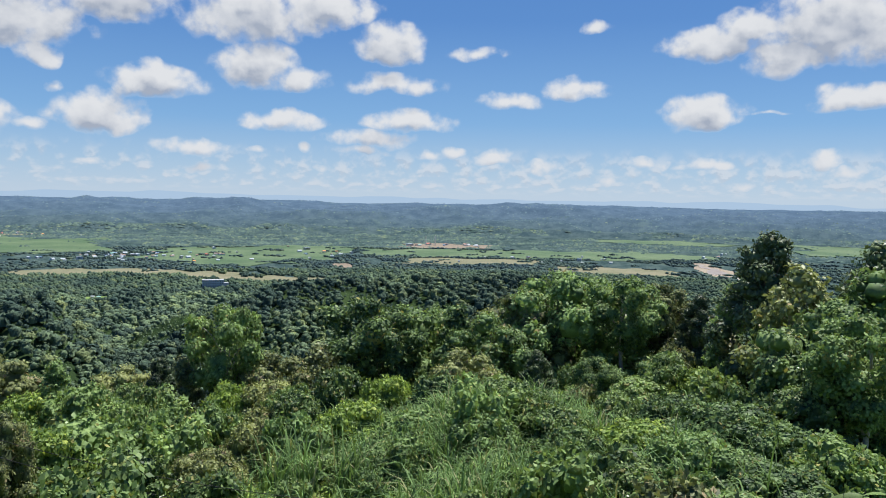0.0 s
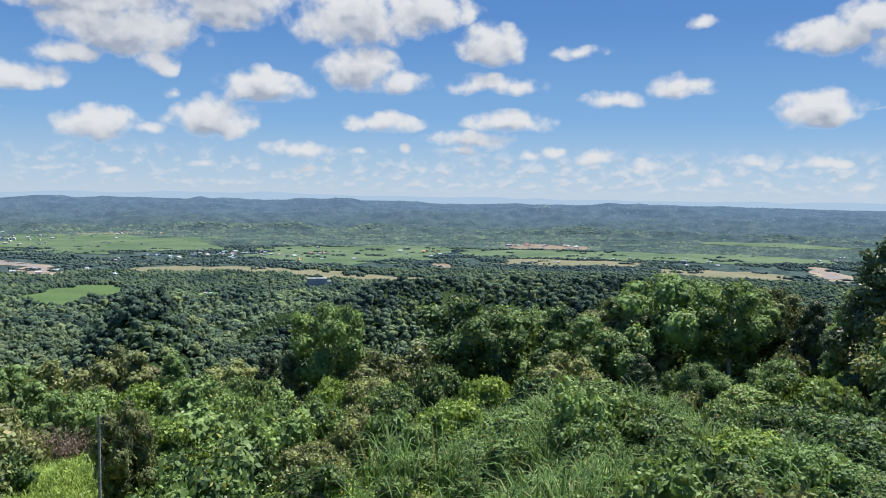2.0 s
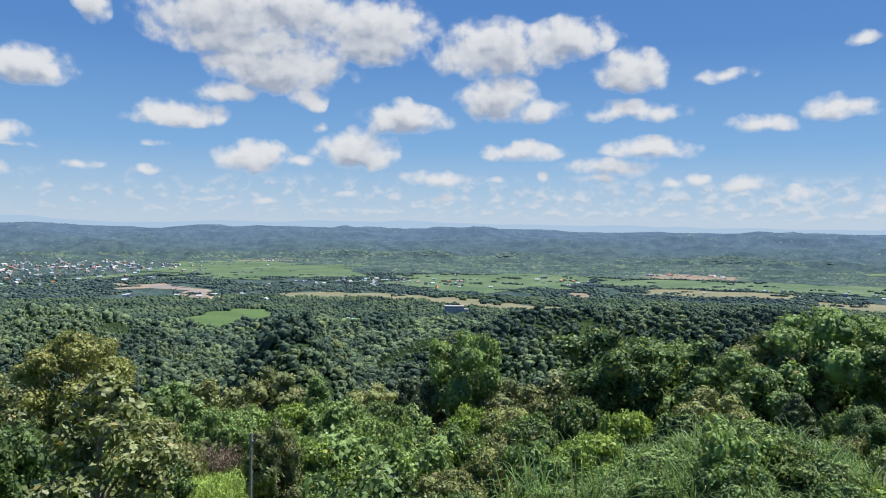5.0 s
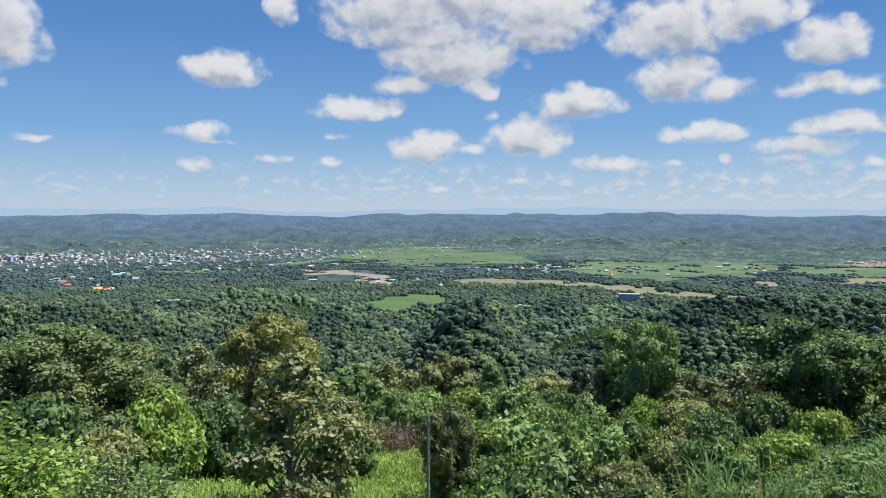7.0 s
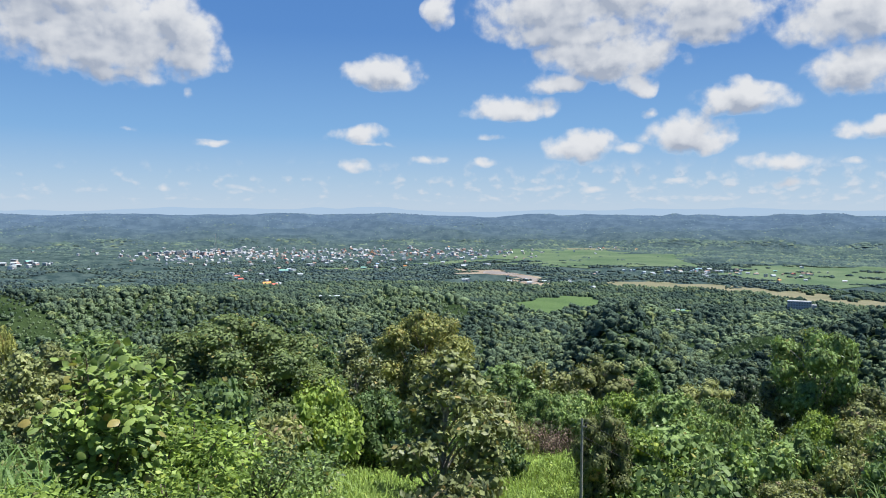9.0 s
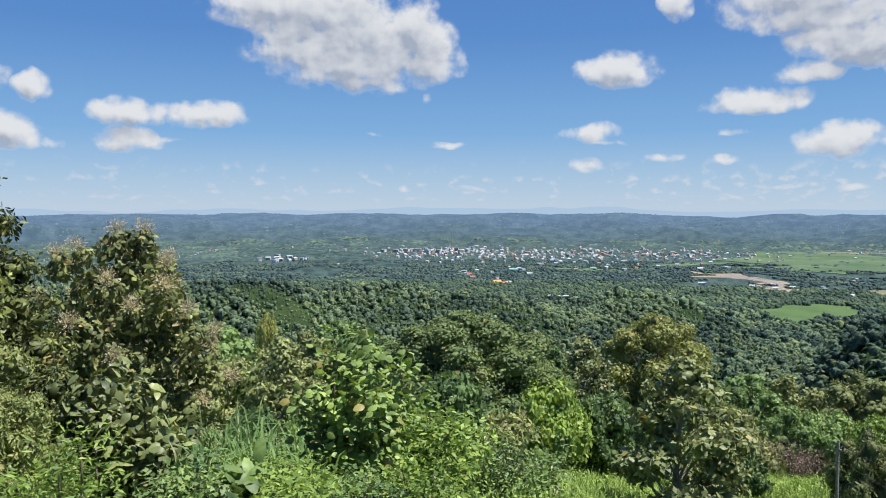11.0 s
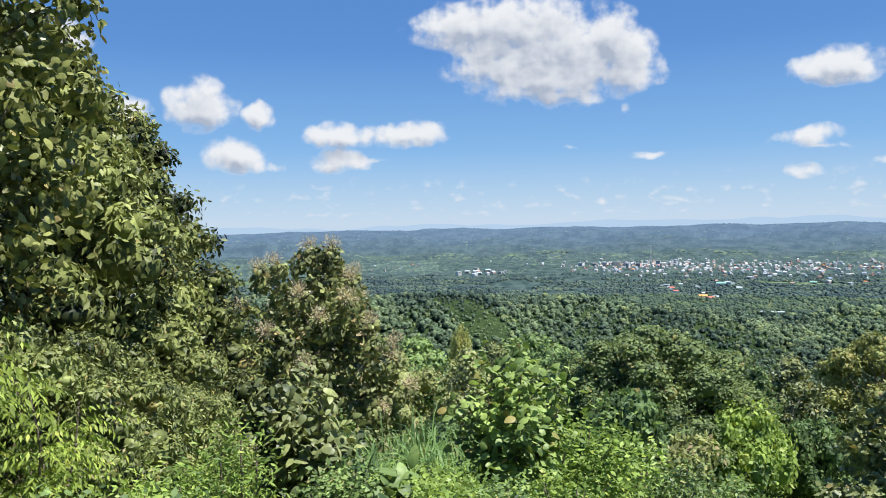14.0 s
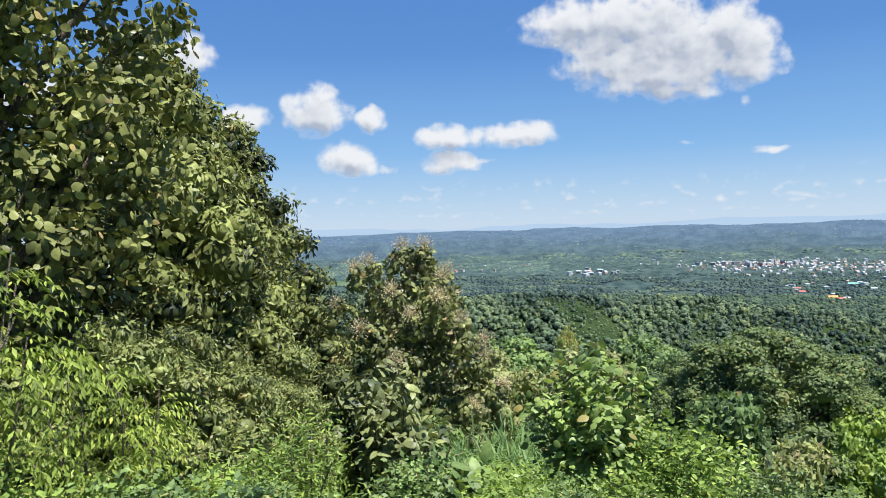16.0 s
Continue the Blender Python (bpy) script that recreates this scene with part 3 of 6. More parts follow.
def land(name, label, category, outline, mat, lift=0.5, rough=0.14):
    """An open patch of the valley: its outline in azimuth and distance, with an uneven edge, laid just over the ground."""
    pts = []
    for k, (a0, r0) in enumerate(outline):
        a1, r1 = outline[(k + 1) % len(outline)]
        for s in np.linspace(0, 1, 9)[:-1]:
            pts.append((a0 + (a1 - a0) * s, r0 + (r1 - r0) * s))
    pts = np.array(pts)
    x, y = -np.sin(np.radians(pts[:, 0])) * pts[:, 1], np.cos(np.radians(pts[:, 0])) * pts[:, 1]
    size = min(np.ptp(x), np.ptp(y))
    x = x + value_noise(x / 30, y / 30, 11) * size * rough * 2
    y = y + value_noise(x / 30, y / 30, 12) * size * rough * 2
    OPEN_LAND.append(np.stack([x, y], 1))
    bm = bmesh.new()
    ring = [bm.verts.new((a, b, max(height(x, y)) + lift)) for a, b in zip(x, y)]
    low = [bm.verts.new((a, b, -1.0)) for a, b in zip(x, y)]
    face = bm.faces.new(ring)
    for k in range(len(ring)):
        bm.faces.new((ring[k], low[k], low[(k + 1) % len(ring)], ring[(k + 1) % len(ring)]))
    bmesh.ops.recalc_face_normals(bm, faces=bm.faces[:])
    bmesh.ops.triangulate(bm, faces=[face])
    me = bpy.data.meshes.new(name)
    bm.to_mesh(me)
    bm.free()
    me.materials.append(mat)
    return tagged(new(name, me), label, category, kind="structure")


def inside(x, y, outline):
    px, py = outline[:, 0], outline[:, 1]
    qx, qy = np.roll(px, -1), np.roll(py, -1)
    odd = np.zeros(len(x), bool)
    for a, b, c, d in zip(px, py, qx, qy):
        odd ^= ((b > y) != (d > y)) & (x < (c - a) * (y - b) / (d - b + 1e-12) + a)
    return odd


land("rice_field", "bright green rice field among woods", "field", [(24.4, 1315), (22.2, 1440), (20.4, 1500), (18.2, 1480), (17.9, 1330), (20.2, 1290), (22.9, 1205)], M_PADDY)
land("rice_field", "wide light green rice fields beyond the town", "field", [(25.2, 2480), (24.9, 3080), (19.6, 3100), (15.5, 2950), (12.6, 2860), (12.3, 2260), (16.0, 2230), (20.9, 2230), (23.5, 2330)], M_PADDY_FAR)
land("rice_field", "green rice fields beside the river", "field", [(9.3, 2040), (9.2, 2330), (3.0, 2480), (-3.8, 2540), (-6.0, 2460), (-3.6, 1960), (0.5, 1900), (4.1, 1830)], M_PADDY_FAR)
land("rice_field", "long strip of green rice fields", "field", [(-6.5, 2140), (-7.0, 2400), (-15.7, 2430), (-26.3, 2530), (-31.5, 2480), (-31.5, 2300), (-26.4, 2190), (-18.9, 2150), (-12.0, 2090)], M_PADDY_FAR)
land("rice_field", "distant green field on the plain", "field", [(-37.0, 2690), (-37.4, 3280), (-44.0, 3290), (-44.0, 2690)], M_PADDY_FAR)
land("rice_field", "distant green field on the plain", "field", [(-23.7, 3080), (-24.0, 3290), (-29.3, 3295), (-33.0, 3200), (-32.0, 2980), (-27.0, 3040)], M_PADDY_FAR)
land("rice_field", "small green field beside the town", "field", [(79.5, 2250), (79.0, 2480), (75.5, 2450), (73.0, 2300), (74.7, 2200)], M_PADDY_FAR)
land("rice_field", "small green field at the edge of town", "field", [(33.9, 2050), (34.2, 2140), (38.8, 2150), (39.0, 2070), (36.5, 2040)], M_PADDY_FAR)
land("river_sand", "pale sandbank along the river", "sandbank", [(18.5, 1690), (18.6, 1790), (12.5, 1815), (8.0, 1760), (5.7, 1705), (0.6, 1590), (-2.6, 1560), (-2.4, 1500), (3.0, 1500), (5.7, 1560), (9.5, 1660), (12.5, 1680)], M_DRYFIELD)
land("stubble_field", "dry yellow stubble fields", "field", [(-9.2, 1900), (-9.6, 2060), (-16.0, 2090), (-20.0, 2070), (-19.0, 1930), (-13.0, 1880)], M_DRYFIELD)
land("stubble_field", "dry stubble fields by the river", "field", [(-20.5, 1780), (-21.0, 1900), (-26.5, 1930), (-30.0, 1880), (-29.0, 1760), (-25.0, 1750)], M_DRYFIELD)
land("bare_earth", "patch of bare orange earth", "bare earth", [(-3.9, 1850), (-4.2, 1885), (-5.2, 1890), (-5.7, 1800), (-5.5, 1760), (-4.5, 1760)], M_EARTH)
land("bare_earth", "bare orange building ground round two masts", "bare earth", [(-8.8, 2500), (-9.0, 2680), (-12.0, 2720), (-15.5, 2660), (-15.2, 2520), (-12.0, 2460)], M_EARTH, 0.9)
land("river_sand", "sandy river bend", "sandbank", [(28.6, 1960), (28.4, 2090), (25.0, 2040), (22.9, 1850), (22.2, 1700), (23.4, 1700), (25.0, 1880)], M_SAND)
land("river", "brown river at its bend", "river", [(27.0, 1985), (26.8, 2030), (24.6, 1985), (23.0, 1800), (22.7, 1725), (23.2, 1725), (24.9, 1920)], M_RIVER, 0.9)
land("river_sand", "pale sandbank of a river bend", "sandbank", [(-30.0, 2180), (-31.2, 2190), (-33.2, 1860), (-32.4, 1800), (-31.2, 1830)], M_SAND)
land("river", "bright river between its banks", "river", [(-30.4, 2160), (-31.0, 2160), (-32.6, 1870), (-31.9, 1840)], M_RIVER, 0.9)
land("stubble_field", "tan clearing on the far plain", "field", [(20.6, 3130), (20.8, 3230), (16.0, 3240), (16.4, 3150)], M_DRYFIELD, 0.5)
land("meadow", "light green clearing in the woods", "clearing", [(26.0, 2440), (26.2, 2520), (32.0, 2300), (31.6, 2220)], M_PADDY_FAR)


land("meadow", "small light green clearing round farmhouses", "clearing", [(11.5, 1275), (11.5, 1325), (13.1, 1325), (13.1, 1275)], M_MEADOW)
land("meadow", "clearing before a long white building", "clearing", [(37.4, 1360), (37.4, 1412), (39.1, 1412), (39.1, 1360)], M_MEADOW)


def free_of_land(x, y, margin=0):
    ok = np.ones(len(x), bool)
    for outline in OPEN_LAND:
        ok &= ~inside(x, y, outline)
    return ok


# ---------------------------------------------------------------- woods
def domes(x, y, z, radius, tall, rng, sides=5):
    """Lumpy closed crowns, one for each place."""
    n = len(x)
    rings, ups = 2, ((-0.35, 0.72), (0.55, 0.92))
    verts, base = [], rings * sides + 1
    turn = rng.uniform(0, 6.28, n)
    for k, (u, wide) in enumerate(ups):
        for s in range(sides):
            a = turn + 2 * math.pi * (s + 0.5 * (k % 2)) / sides
            q = radius * wide * rng.uniform(0.65, 1.25, n)
            verts.append(np.stack([x + np.cos(a) * q, y + np.sin(a) * q, z + tall * (u + (rng.uniform(-0.13, 0.13, n) if k else 0))], 1))
    verts.append(np.stack([x, y, z + tall * rng.uniform(0.88, 1.0, n)], 1))
    verts = np.stack(verts, 1).reshape(-1, 3)
    tris = []
    for k in range(rings - 1):
        for s in range(sides):
            a, b = k * sides + s, k * sides + (s + 1) % sides
            tris += [(a, b, b + sides), (a, b + sides, a + sides)]
    for s in range(sides):
        tris.append(((rings - 1) * sides + s, (rings - 1) * sides + (s + 1) % sides, rings * sides))
    tris = (np.array(tris)[None] + (np.arange(n) * base)[:, None, None]).reshape(-1, 3)
    return verts, tris


def tufts(x, y, z, radius, tall, each, size, rng):
    """Leafy tufts over the crowns, each standing a little off the crown: bent four-cornered sprays."""
    n = len(x)
    d = unit(rng.normal(size=(n, each, 3)) + [0, 0, 0.5])
    d[..., 2] = np.abs(d[..., 2])
    lump = rng.uniform(0.8, 1.14, (n, each, 1))
    c = np.stack([x, y, z], 1)[:, None] + d * np.stack([radius, radius, tall * 0.98], 1)[:, None] * lump
    c = c.reshape(-1, 3)
    d = d.reshape(-1, 3)
    across = unit(np.cross(d, rng.normal(size=d.shape)))
    along = unit(np.cross(across, d) + d * rng.uniform(-0.45, 0.25, (len(d), 1)))
    s = (np.repeat(size, each) * rng.uniform(0.6, 1.35, len(d)))[:, None]
    verts = np.stack([c - along * s * 0.5, c + across * s * 0.55 - d * s * 0.12, c + along * s * 0.75, c - across * s * 0.55 - d * s * 0.12], 1).reshape(-1, 3)
    i = np.arange(len(c))[:, None] * 4
    return verts, np.concatenate([i + [0, 1, 2], i + [0, 2, 3]])


def scatter(rng, count, r0, r1, az0=-52, az1=96):
    r = np.sqrt(rng.uniform(r0 * r0, r1 * r1, count))
    a = np.radians(rng.uniform(az0, az1, count))
    return -np.sin(a) * r, np.cos(a) * r


def hidden(x, y, z):
    """Which of these places the hills hide from the view point."""
    gone = np.zeros(len(x), bool)
    for s in np.linspace(0.08, 0.97, 40):
        gone |= height(x * s, y * s) - 1 > EYE + (z + 9 - EYE) * s
    return gone


def planted(rng, gap, r0, r1, az0=-46, az1=80):
    """Places about one gap apart all over a sector, in no order."""
    g = np.arange(-r1, r1, gap)
    x, y = np.meshgrid(g, g)
    x, y = x.ravel() + rng.uniform(-0.5, 0.5, x.size) * gap, y.ravel() + rng.uniform(-0.5, 0.5, x.size) * gap
    r, az = np.hypot(x, y), np.degrees(np.arctan2(-x, y))
    ok = (r > r0) & (r < r1) & (az > az0) & (az < az1)
    return x[ok], y[ok]


def build_hill_woods():
    """Broadleaved woods: rounded crowns of all sizes, each with leafy sprays."""
    rng = np.random.default_rng(7)
    for r0, r1, gap, wide, sprays, share in ((92, 330, 3.3, 2.0, 26, 0.34), (330, 760, 4.1, 2.3, 13, 0.40), (760, 1330, 7.6, 4.3, 7, 0.44)):
        x, y = planted(rng, gap, r0, r1)
        z = height(x, y)
        ok = free_of_land(x, y) & ~hidden(x, y, z)
        x, y, z = x[ok], y[ok], z[ok]
        n = len(x)
        stand = value_noise(x / 45, y / 45, 51) + 0.6 * value_noise(x / 14, y / 14, 52)
        radius = wide * np.exp(rng.normal(-0.1, 0.40, n) + stand * 0.8).clip(0.35, 1.8)
        low = (value_noise(x / 60, y / 60, 53) + 0.5 * value_noise(x / 22, y / 22, 54)) > 0.38
        radius = np.where(low, radius * 0.5, radius)
        tall = radius * rng.uniform(0.75, 1.3, n)
        z = z + radius * rng.uniform(0.2, 0.9, n) + np.where(low, 0.0, 1.6 * stand)
        v1, t1 = domes(x, y, z, radius * 0.86, tall * 0.86, rng)
        v2, t2 = tufts(x, y, z, radius, tall, sprays, radius * share, rng)
        # from 330 m out the crowns take the haze-tinted greens
        me = mesh_from("woods", np.concatenate([v1, v2]), [np.concatenate([t1, t2 + len(v1)])], M_WOODS if r0 < 300 else M_WOODS_HAZED, True)
        tone_trees(me, (len(v1) // n, len(v2) // n), np.where(low, rng.uniform(0.8, 1.0, n), rng.random(n)))
        tagged(new("woods", me), "dense tropical woods over the hills", "woods", kind="stuff")


def tone_trees(mesh, counts, tones):
    """One tone for each tree; counts are the corners that each group of trees has."""
    values = np.concatenate([np.repeat(tones, c) for c in counts])
    mesh.attributes.new("tree_tone", "FLOAT", "POINT").data.foreach_set("value", values.astype(np.float32))


def tents(x, y, z, radius, tall, rng, sides=5):
    """Small plain crowns of far trees."""
    n = len(x)
    turn = rng.uniform(0, 6.28, n)
    verts = [np.stack([x + np.cos(turn + 6.2832 * s / sides) * radius, y + np.sin(turn + 6.2832 * s / sides) * radius, z + tall * rng.uniform(-0.5, 0.12, n)], 1) for s in range(sides)]
    verts.append(np.stack([x, y, z + tall], 1))
    tris = np.array([(s, (s + 1) % sides, sides) for s in range(sides)])
    return np.stack(verts, 1).reshape(-1, 3), (tris[None] + (np.arange(n) * (sides + 1))[:, None, None]).reshape(-1, 3)


def build_valley_woods():
    rng = np.random.default_rng(9)
    # bluer band by band: haze of the distance painted into the crowns
    for r0, r1, gap, wide, high, mat in ((1240, 1720, 7.8, 4.6, 7.5, M_PLAIN_HAZED), (1720, 2450, 11.0, 6.2, 5.5, M_VALLEY_HAZED), (2450, 3500, 18.0, 10.0, 5.5, M_VALLEY_HAZED), (3400, 3980, 24.0, 11.0, 3.2, M_SLOPE_HAZED), (3980, 4750, 24.0, 11.0, 3.2, M_RIDGE_HAZED)):
        x, y = planted(rng, gap, r0, r1)
        az, r = np.degrees(np.arctan2(-x, y)), np.hypot(x, y)
        town = (az > 24) & (az < 62) & (r > 2250) & (r < 3350)
        clear = free_of_land(x, y)
        clump = value_noise(x / 55, y / 55, 31) + 0.5 * value_noise(x / 18, y / 18, 32)
        ok = (clear & (value_noise(x / 210, y / 210, 23) + 0.7 * value_noise(x / 60, y / 60, 24) > np.where(r < 1720, -0.42, -0.2))) | ((clump > 0.34) & (r > 1560))
        ok &= (~town | (rng.random(len(x)) < 0.45))
        x, y, town = x[ok], y[ok], town[ok]
        z = height(x, y)
        if r0 > 3000:
            seen = ~hidden(x, y, z)
            x, y, z, town = x[seen], y[seen], z[seen], town[seen]
        n = len(x)
        radius = wide * np.exp(rng.normal(0, 0.35, n)).clip(0.4, 2.0) * np.where(town, 0.7, 1)
        tall = high * rng.uniform(0.5, 1.35, n) * np.where(town, 0.6, 1)
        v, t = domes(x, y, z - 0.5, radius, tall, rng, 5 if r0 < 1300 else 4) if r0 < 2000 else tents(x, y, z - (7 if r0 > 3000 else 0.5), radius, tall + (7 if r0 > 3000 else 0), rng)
        me = mesh_from("hazed_valley_woods", v, [t], mat, True)
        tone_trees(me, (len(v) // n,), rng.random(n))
        tagged(new("hazed_valley_woods", me), "woods and groves across the plain, tinted with blue distance haze", "woods", kind="stuff")


build_hill_woods()
build_valley_woods()


# ---------------------------------------------------------------- plants
def leaf_mesh(base, along, up, length, width, droop, broad):
    """Leaves from their stalk ends: a folded blade of two faces, or a broad curved one of six."""
    along, up = unit(along), unit(up - along * (up * along).sum(-1, keepdims=True))
    side = np.cross(along, up)
    L, W, D = length[:, None], width[:, None], droop[:, None]
    n = len(base)
    if not broad:
        tip = base + along * L - up * D * L
        mid = base + along * L * 0.45 - up * D * L * 0.15
        verts = np.stack([base, mid + side * W * 0.5 - up * W * 0.12, tip, mid - side * W * 0.5 - up * W * 0.12], 1).reshape(-1, 3)
        i = np.arange(n)[:, None] * 4
        return verts, [np.concatenate([i + [0, 1, 2], i + [0, 2, 3]])]
    rows = [base]
    for u, w in ((0.14, 0.34), (0.38, 0.5), (0.66, 0.43), (0.88, 0.22)):
        mid = base + along * L * u - up * D * L * u * u
        rows += [mid, mid + side * W * w - up * W * 0.2 * w, mid - side * W * w - up * W * 0.2 * w]
    rows.append(base + along * L - up * D * L)
    verts = np.stack(rows, 1).reshape(-1, 3)
    i = np.arange(n)[:, None] * 14
    tris = np.concatenate([i + [0, 2, 1], i + [0, 1, 3], i + [10, 11, 13], i + [10, 13, 12]])
    quads = np.concatenate([q for k in (1, 4, 7) for q in (i + [k, k + 1, k + 4, k + 3], i + [k, k + 3, k + 5, k + 2])])
    return verts, [tris, quads]


def tubes(runs, sides=6):
    """Tapered round limbs; each run is a list of (point, radius)."""
    verts, quads, count = [], [], 0
    for run in runs:
        pts = np.array([p for p, _ in run], float)
        rad = np.array([r for _, r in run], float)
        way = unit(np.gradient(pts, axis=0))
        ref = np.where(np.abs(way[:, 2:3]) > 0.9, [[1.0, 0, 0]], [[0, 0, 1.0]])
        u = unit(np.cross(way, ref))
        v = np.cross(way, u)
        a = np.linspace(0, 2 * np.pi, sides, endpoint=False)
        ring = pts[:, None] + rad[:, None, None] * (np.cos(a)[None, :, None] * u[:, None] + np.sin(a)[None, :, None] * v[:, None])
        verts.append(ring.reshape(-1, 3))
        for k in range(len(run) - 1):
            for s in range(sides):
                t = (s + 1) % sides
                quads.append((count + k * sides + s, count + k * sides + t, count + (k + 1) * sides + t, count + (k + 1) * sides + s))
        count += len(run) * sides
    return np.concatenate(verts), np.array(quads)


def bend(a, b, r0, r1, rng, steps=6, sway=0.12, lift=0.0):
    a, b = np.asarray(a, float), np.asarray(b, float)
    size = np.linalg.norm(b - a)
    off = rng.normal(size=3) * size * sway
    return [(a + (b - a) * s + off * math.sin(math.pi * s) + np.array([0, 0, lift * size * math.sin(math.pi * s)]), r0 + (r1 - r0) * s) for s in np.linspace(0, 1, steps)]


def balls(lobes, rng, shrink=0.8, around=8, rings=4):
    """The solid hearts of the lobes: lumpy closed shells under the leaves."""
    c, r = np.array([c for c, _ in lobes]), np.array([r for _, r in lobes]) * shrink
    n = len(c)
    a = np.linspace(0, 2 * np.pi, around, endpoint=False)
    grid = [np.stack([np.sin(p) * np.cos(a + p), np.sin(p) * np.sin(a + p), np.full(around, np.cos(p))], 1) for p in np.linspace(0, np.pi, rings + 2)[1:-1]]
    d = np.concatenate(grid + [[[0, 0, 1.0]], [[0, 0, -1.0]]])
    m = len(d)
    verts = (c[:, None] + d[None] * r[:, None] * rng.uniform(0.82, 1.12, (n, m, 1))).reshape(-1, 3)
    tris = []
    for k in range(rings - 1):
        for q in range(around):
            i, j = k * around + q, k * around + (q + 1) % around
            tris += [(i, i + around, j), (j, i + around, j + around)]
    for q in range(around):
        tris += [(m - 2, q, (q + 1) % around), (m - 1, (rings - 1) * around + (q + 1) % around, (rings - 1) * around + q)]
    return verts, [(np.array(tris)[None] + (np.arange(n) * m)[:, None, None]).reshape(-1, 3)]


def billowed(main, rng, sub=6, heart=None, size=(0.38, 0.62)):
    """Smaller lobes budding from the outer and upper side of the main ones."""
    heart = np.mean([c for c, _ in main], 0) if heart is None else np.asarray(heart)
    buds = []
    for c, r in main:
        o = unit(unit(c - heart) * 0.7 + [0, 0, 0.45])
        for _ in range(sub):
            d = unit(rng.normal(size=3) * 0.75 + o)
            q = r * rng.uniform(*size)
            buds.append((c + d * r * 0.78, q * rng.uniform(0.85, 1.15, 3)))
    return list(main) + buds


def leaf_cover(lobes, count, length, ratio, rng, broad=False, droop=0.3, hang=0.3, loose=0.25, rise=0.3, tuft=5):
    """Leaves in small tufts over the lobes, facing out and up, none inside a neighbouring lobe."""
    c, r = np.array([c for c, _ in lobes]), np.array([r for _, r in lobes])
    area = (r[:, 0] * r[:, 1] + r[:, 1] * r[:, 2] + r[:, 0] * r[:, 2])
    many = count // tuft
    pick = rng.choice(len(lobes), int(many * 2.2), p=area / area.sum())
    d = unit(rng.normal(size=(len(pick), 3)) + [0, 0, rise])
    base = c[pick] + d * r[pick] * (0.72 + 0.5 * rng.random((len(pick), 1)) ** 1.6)
    free = np.ones(len(pick), bool)
    for k in range(len(lobes)):
        free &= (((base - c[k]) / r[k]) ** 2).sum(1) > np.where(pick == k, 0.0, 0.6)
    base, d = np.repeat(base[free][:many], tuft, 0), np.repeat(d[free][:many], tuft, 0)
    n = len(base)
    off = rng.normal(size=(n, 3))
    off = off - d * (off * d).sum(1, keepdims=True) * 0.6
    base = base + off * length * 0.35
    up = unit(d * 0.9 + [0, 0, 0.4] + rng.normal(size=d.shape) * loose)
    away = unit(unit(off) + d * 0.3 + [0, 0, -hang])
    L = length * rng.uniform(0.6, 1.3, n)
    return leaf_mesh(base, away, up, L, L * ratio, droop * rng.uniform(0.3, 1.6, n), broad)


def join(*groups):
    """Joins mesh data groups of (verts, [tris, quads])."""
    verts, tris, quads, count = [], [], [], 0
    for v, faces in groups:
        verts.append(v)
        for f in faces:
            if len(f):
                (tris if f.shape[1] == 3 else quads).append(f + count)
        count += len(v)
    return np.concatenate(verts), [np.concatenate(g) for g in (tris, quads) if g]


def lobes_of(tall, wide, bare, count, rng, shape="round", size=(0.13, 0.22)):
    """The main lobes that make up a crown between bare*tall and tall."""
    lobes = []
    mid, half = tall * (1 + bare) / 2, tall * (1 - bare) / 2
    for k in range(count):
        u = (k + 0.5) / count * 2 - 1
        if shape == "round":
            q = math.sqrt(max(0.0, 1 - abs(u) ** 2.4))
        elif shape == "spread":
            q = math.sqrt(max(0.0, 1 - abs(u) ** 3)) * (0.75 + 0.25 * u)
        else:
            q = math.sqrt(max(0.0, 1 - abs(u) ** 3)) * (0.8 - 0.32 * u)
        a = k * 2.4 + rng.uniform(-0.5, 0.5)
        s = wide * rng.uniform(*size) * (1.0 - 0.25 * max(0, u))
        d = max(0.0, wide / 2 * q - s * 0.9) * rng.uniform(0.75, 1.15)
        z = mid + u * (half - s * 0.7) * rng.uniform(0.93, 1.05)
        lobes.append((np.array([math.cos(a) * d, math.sin(a) * d, z]), np.array([s, s, s * rng.uniform(0.65, 0.9)])))
    return lobes


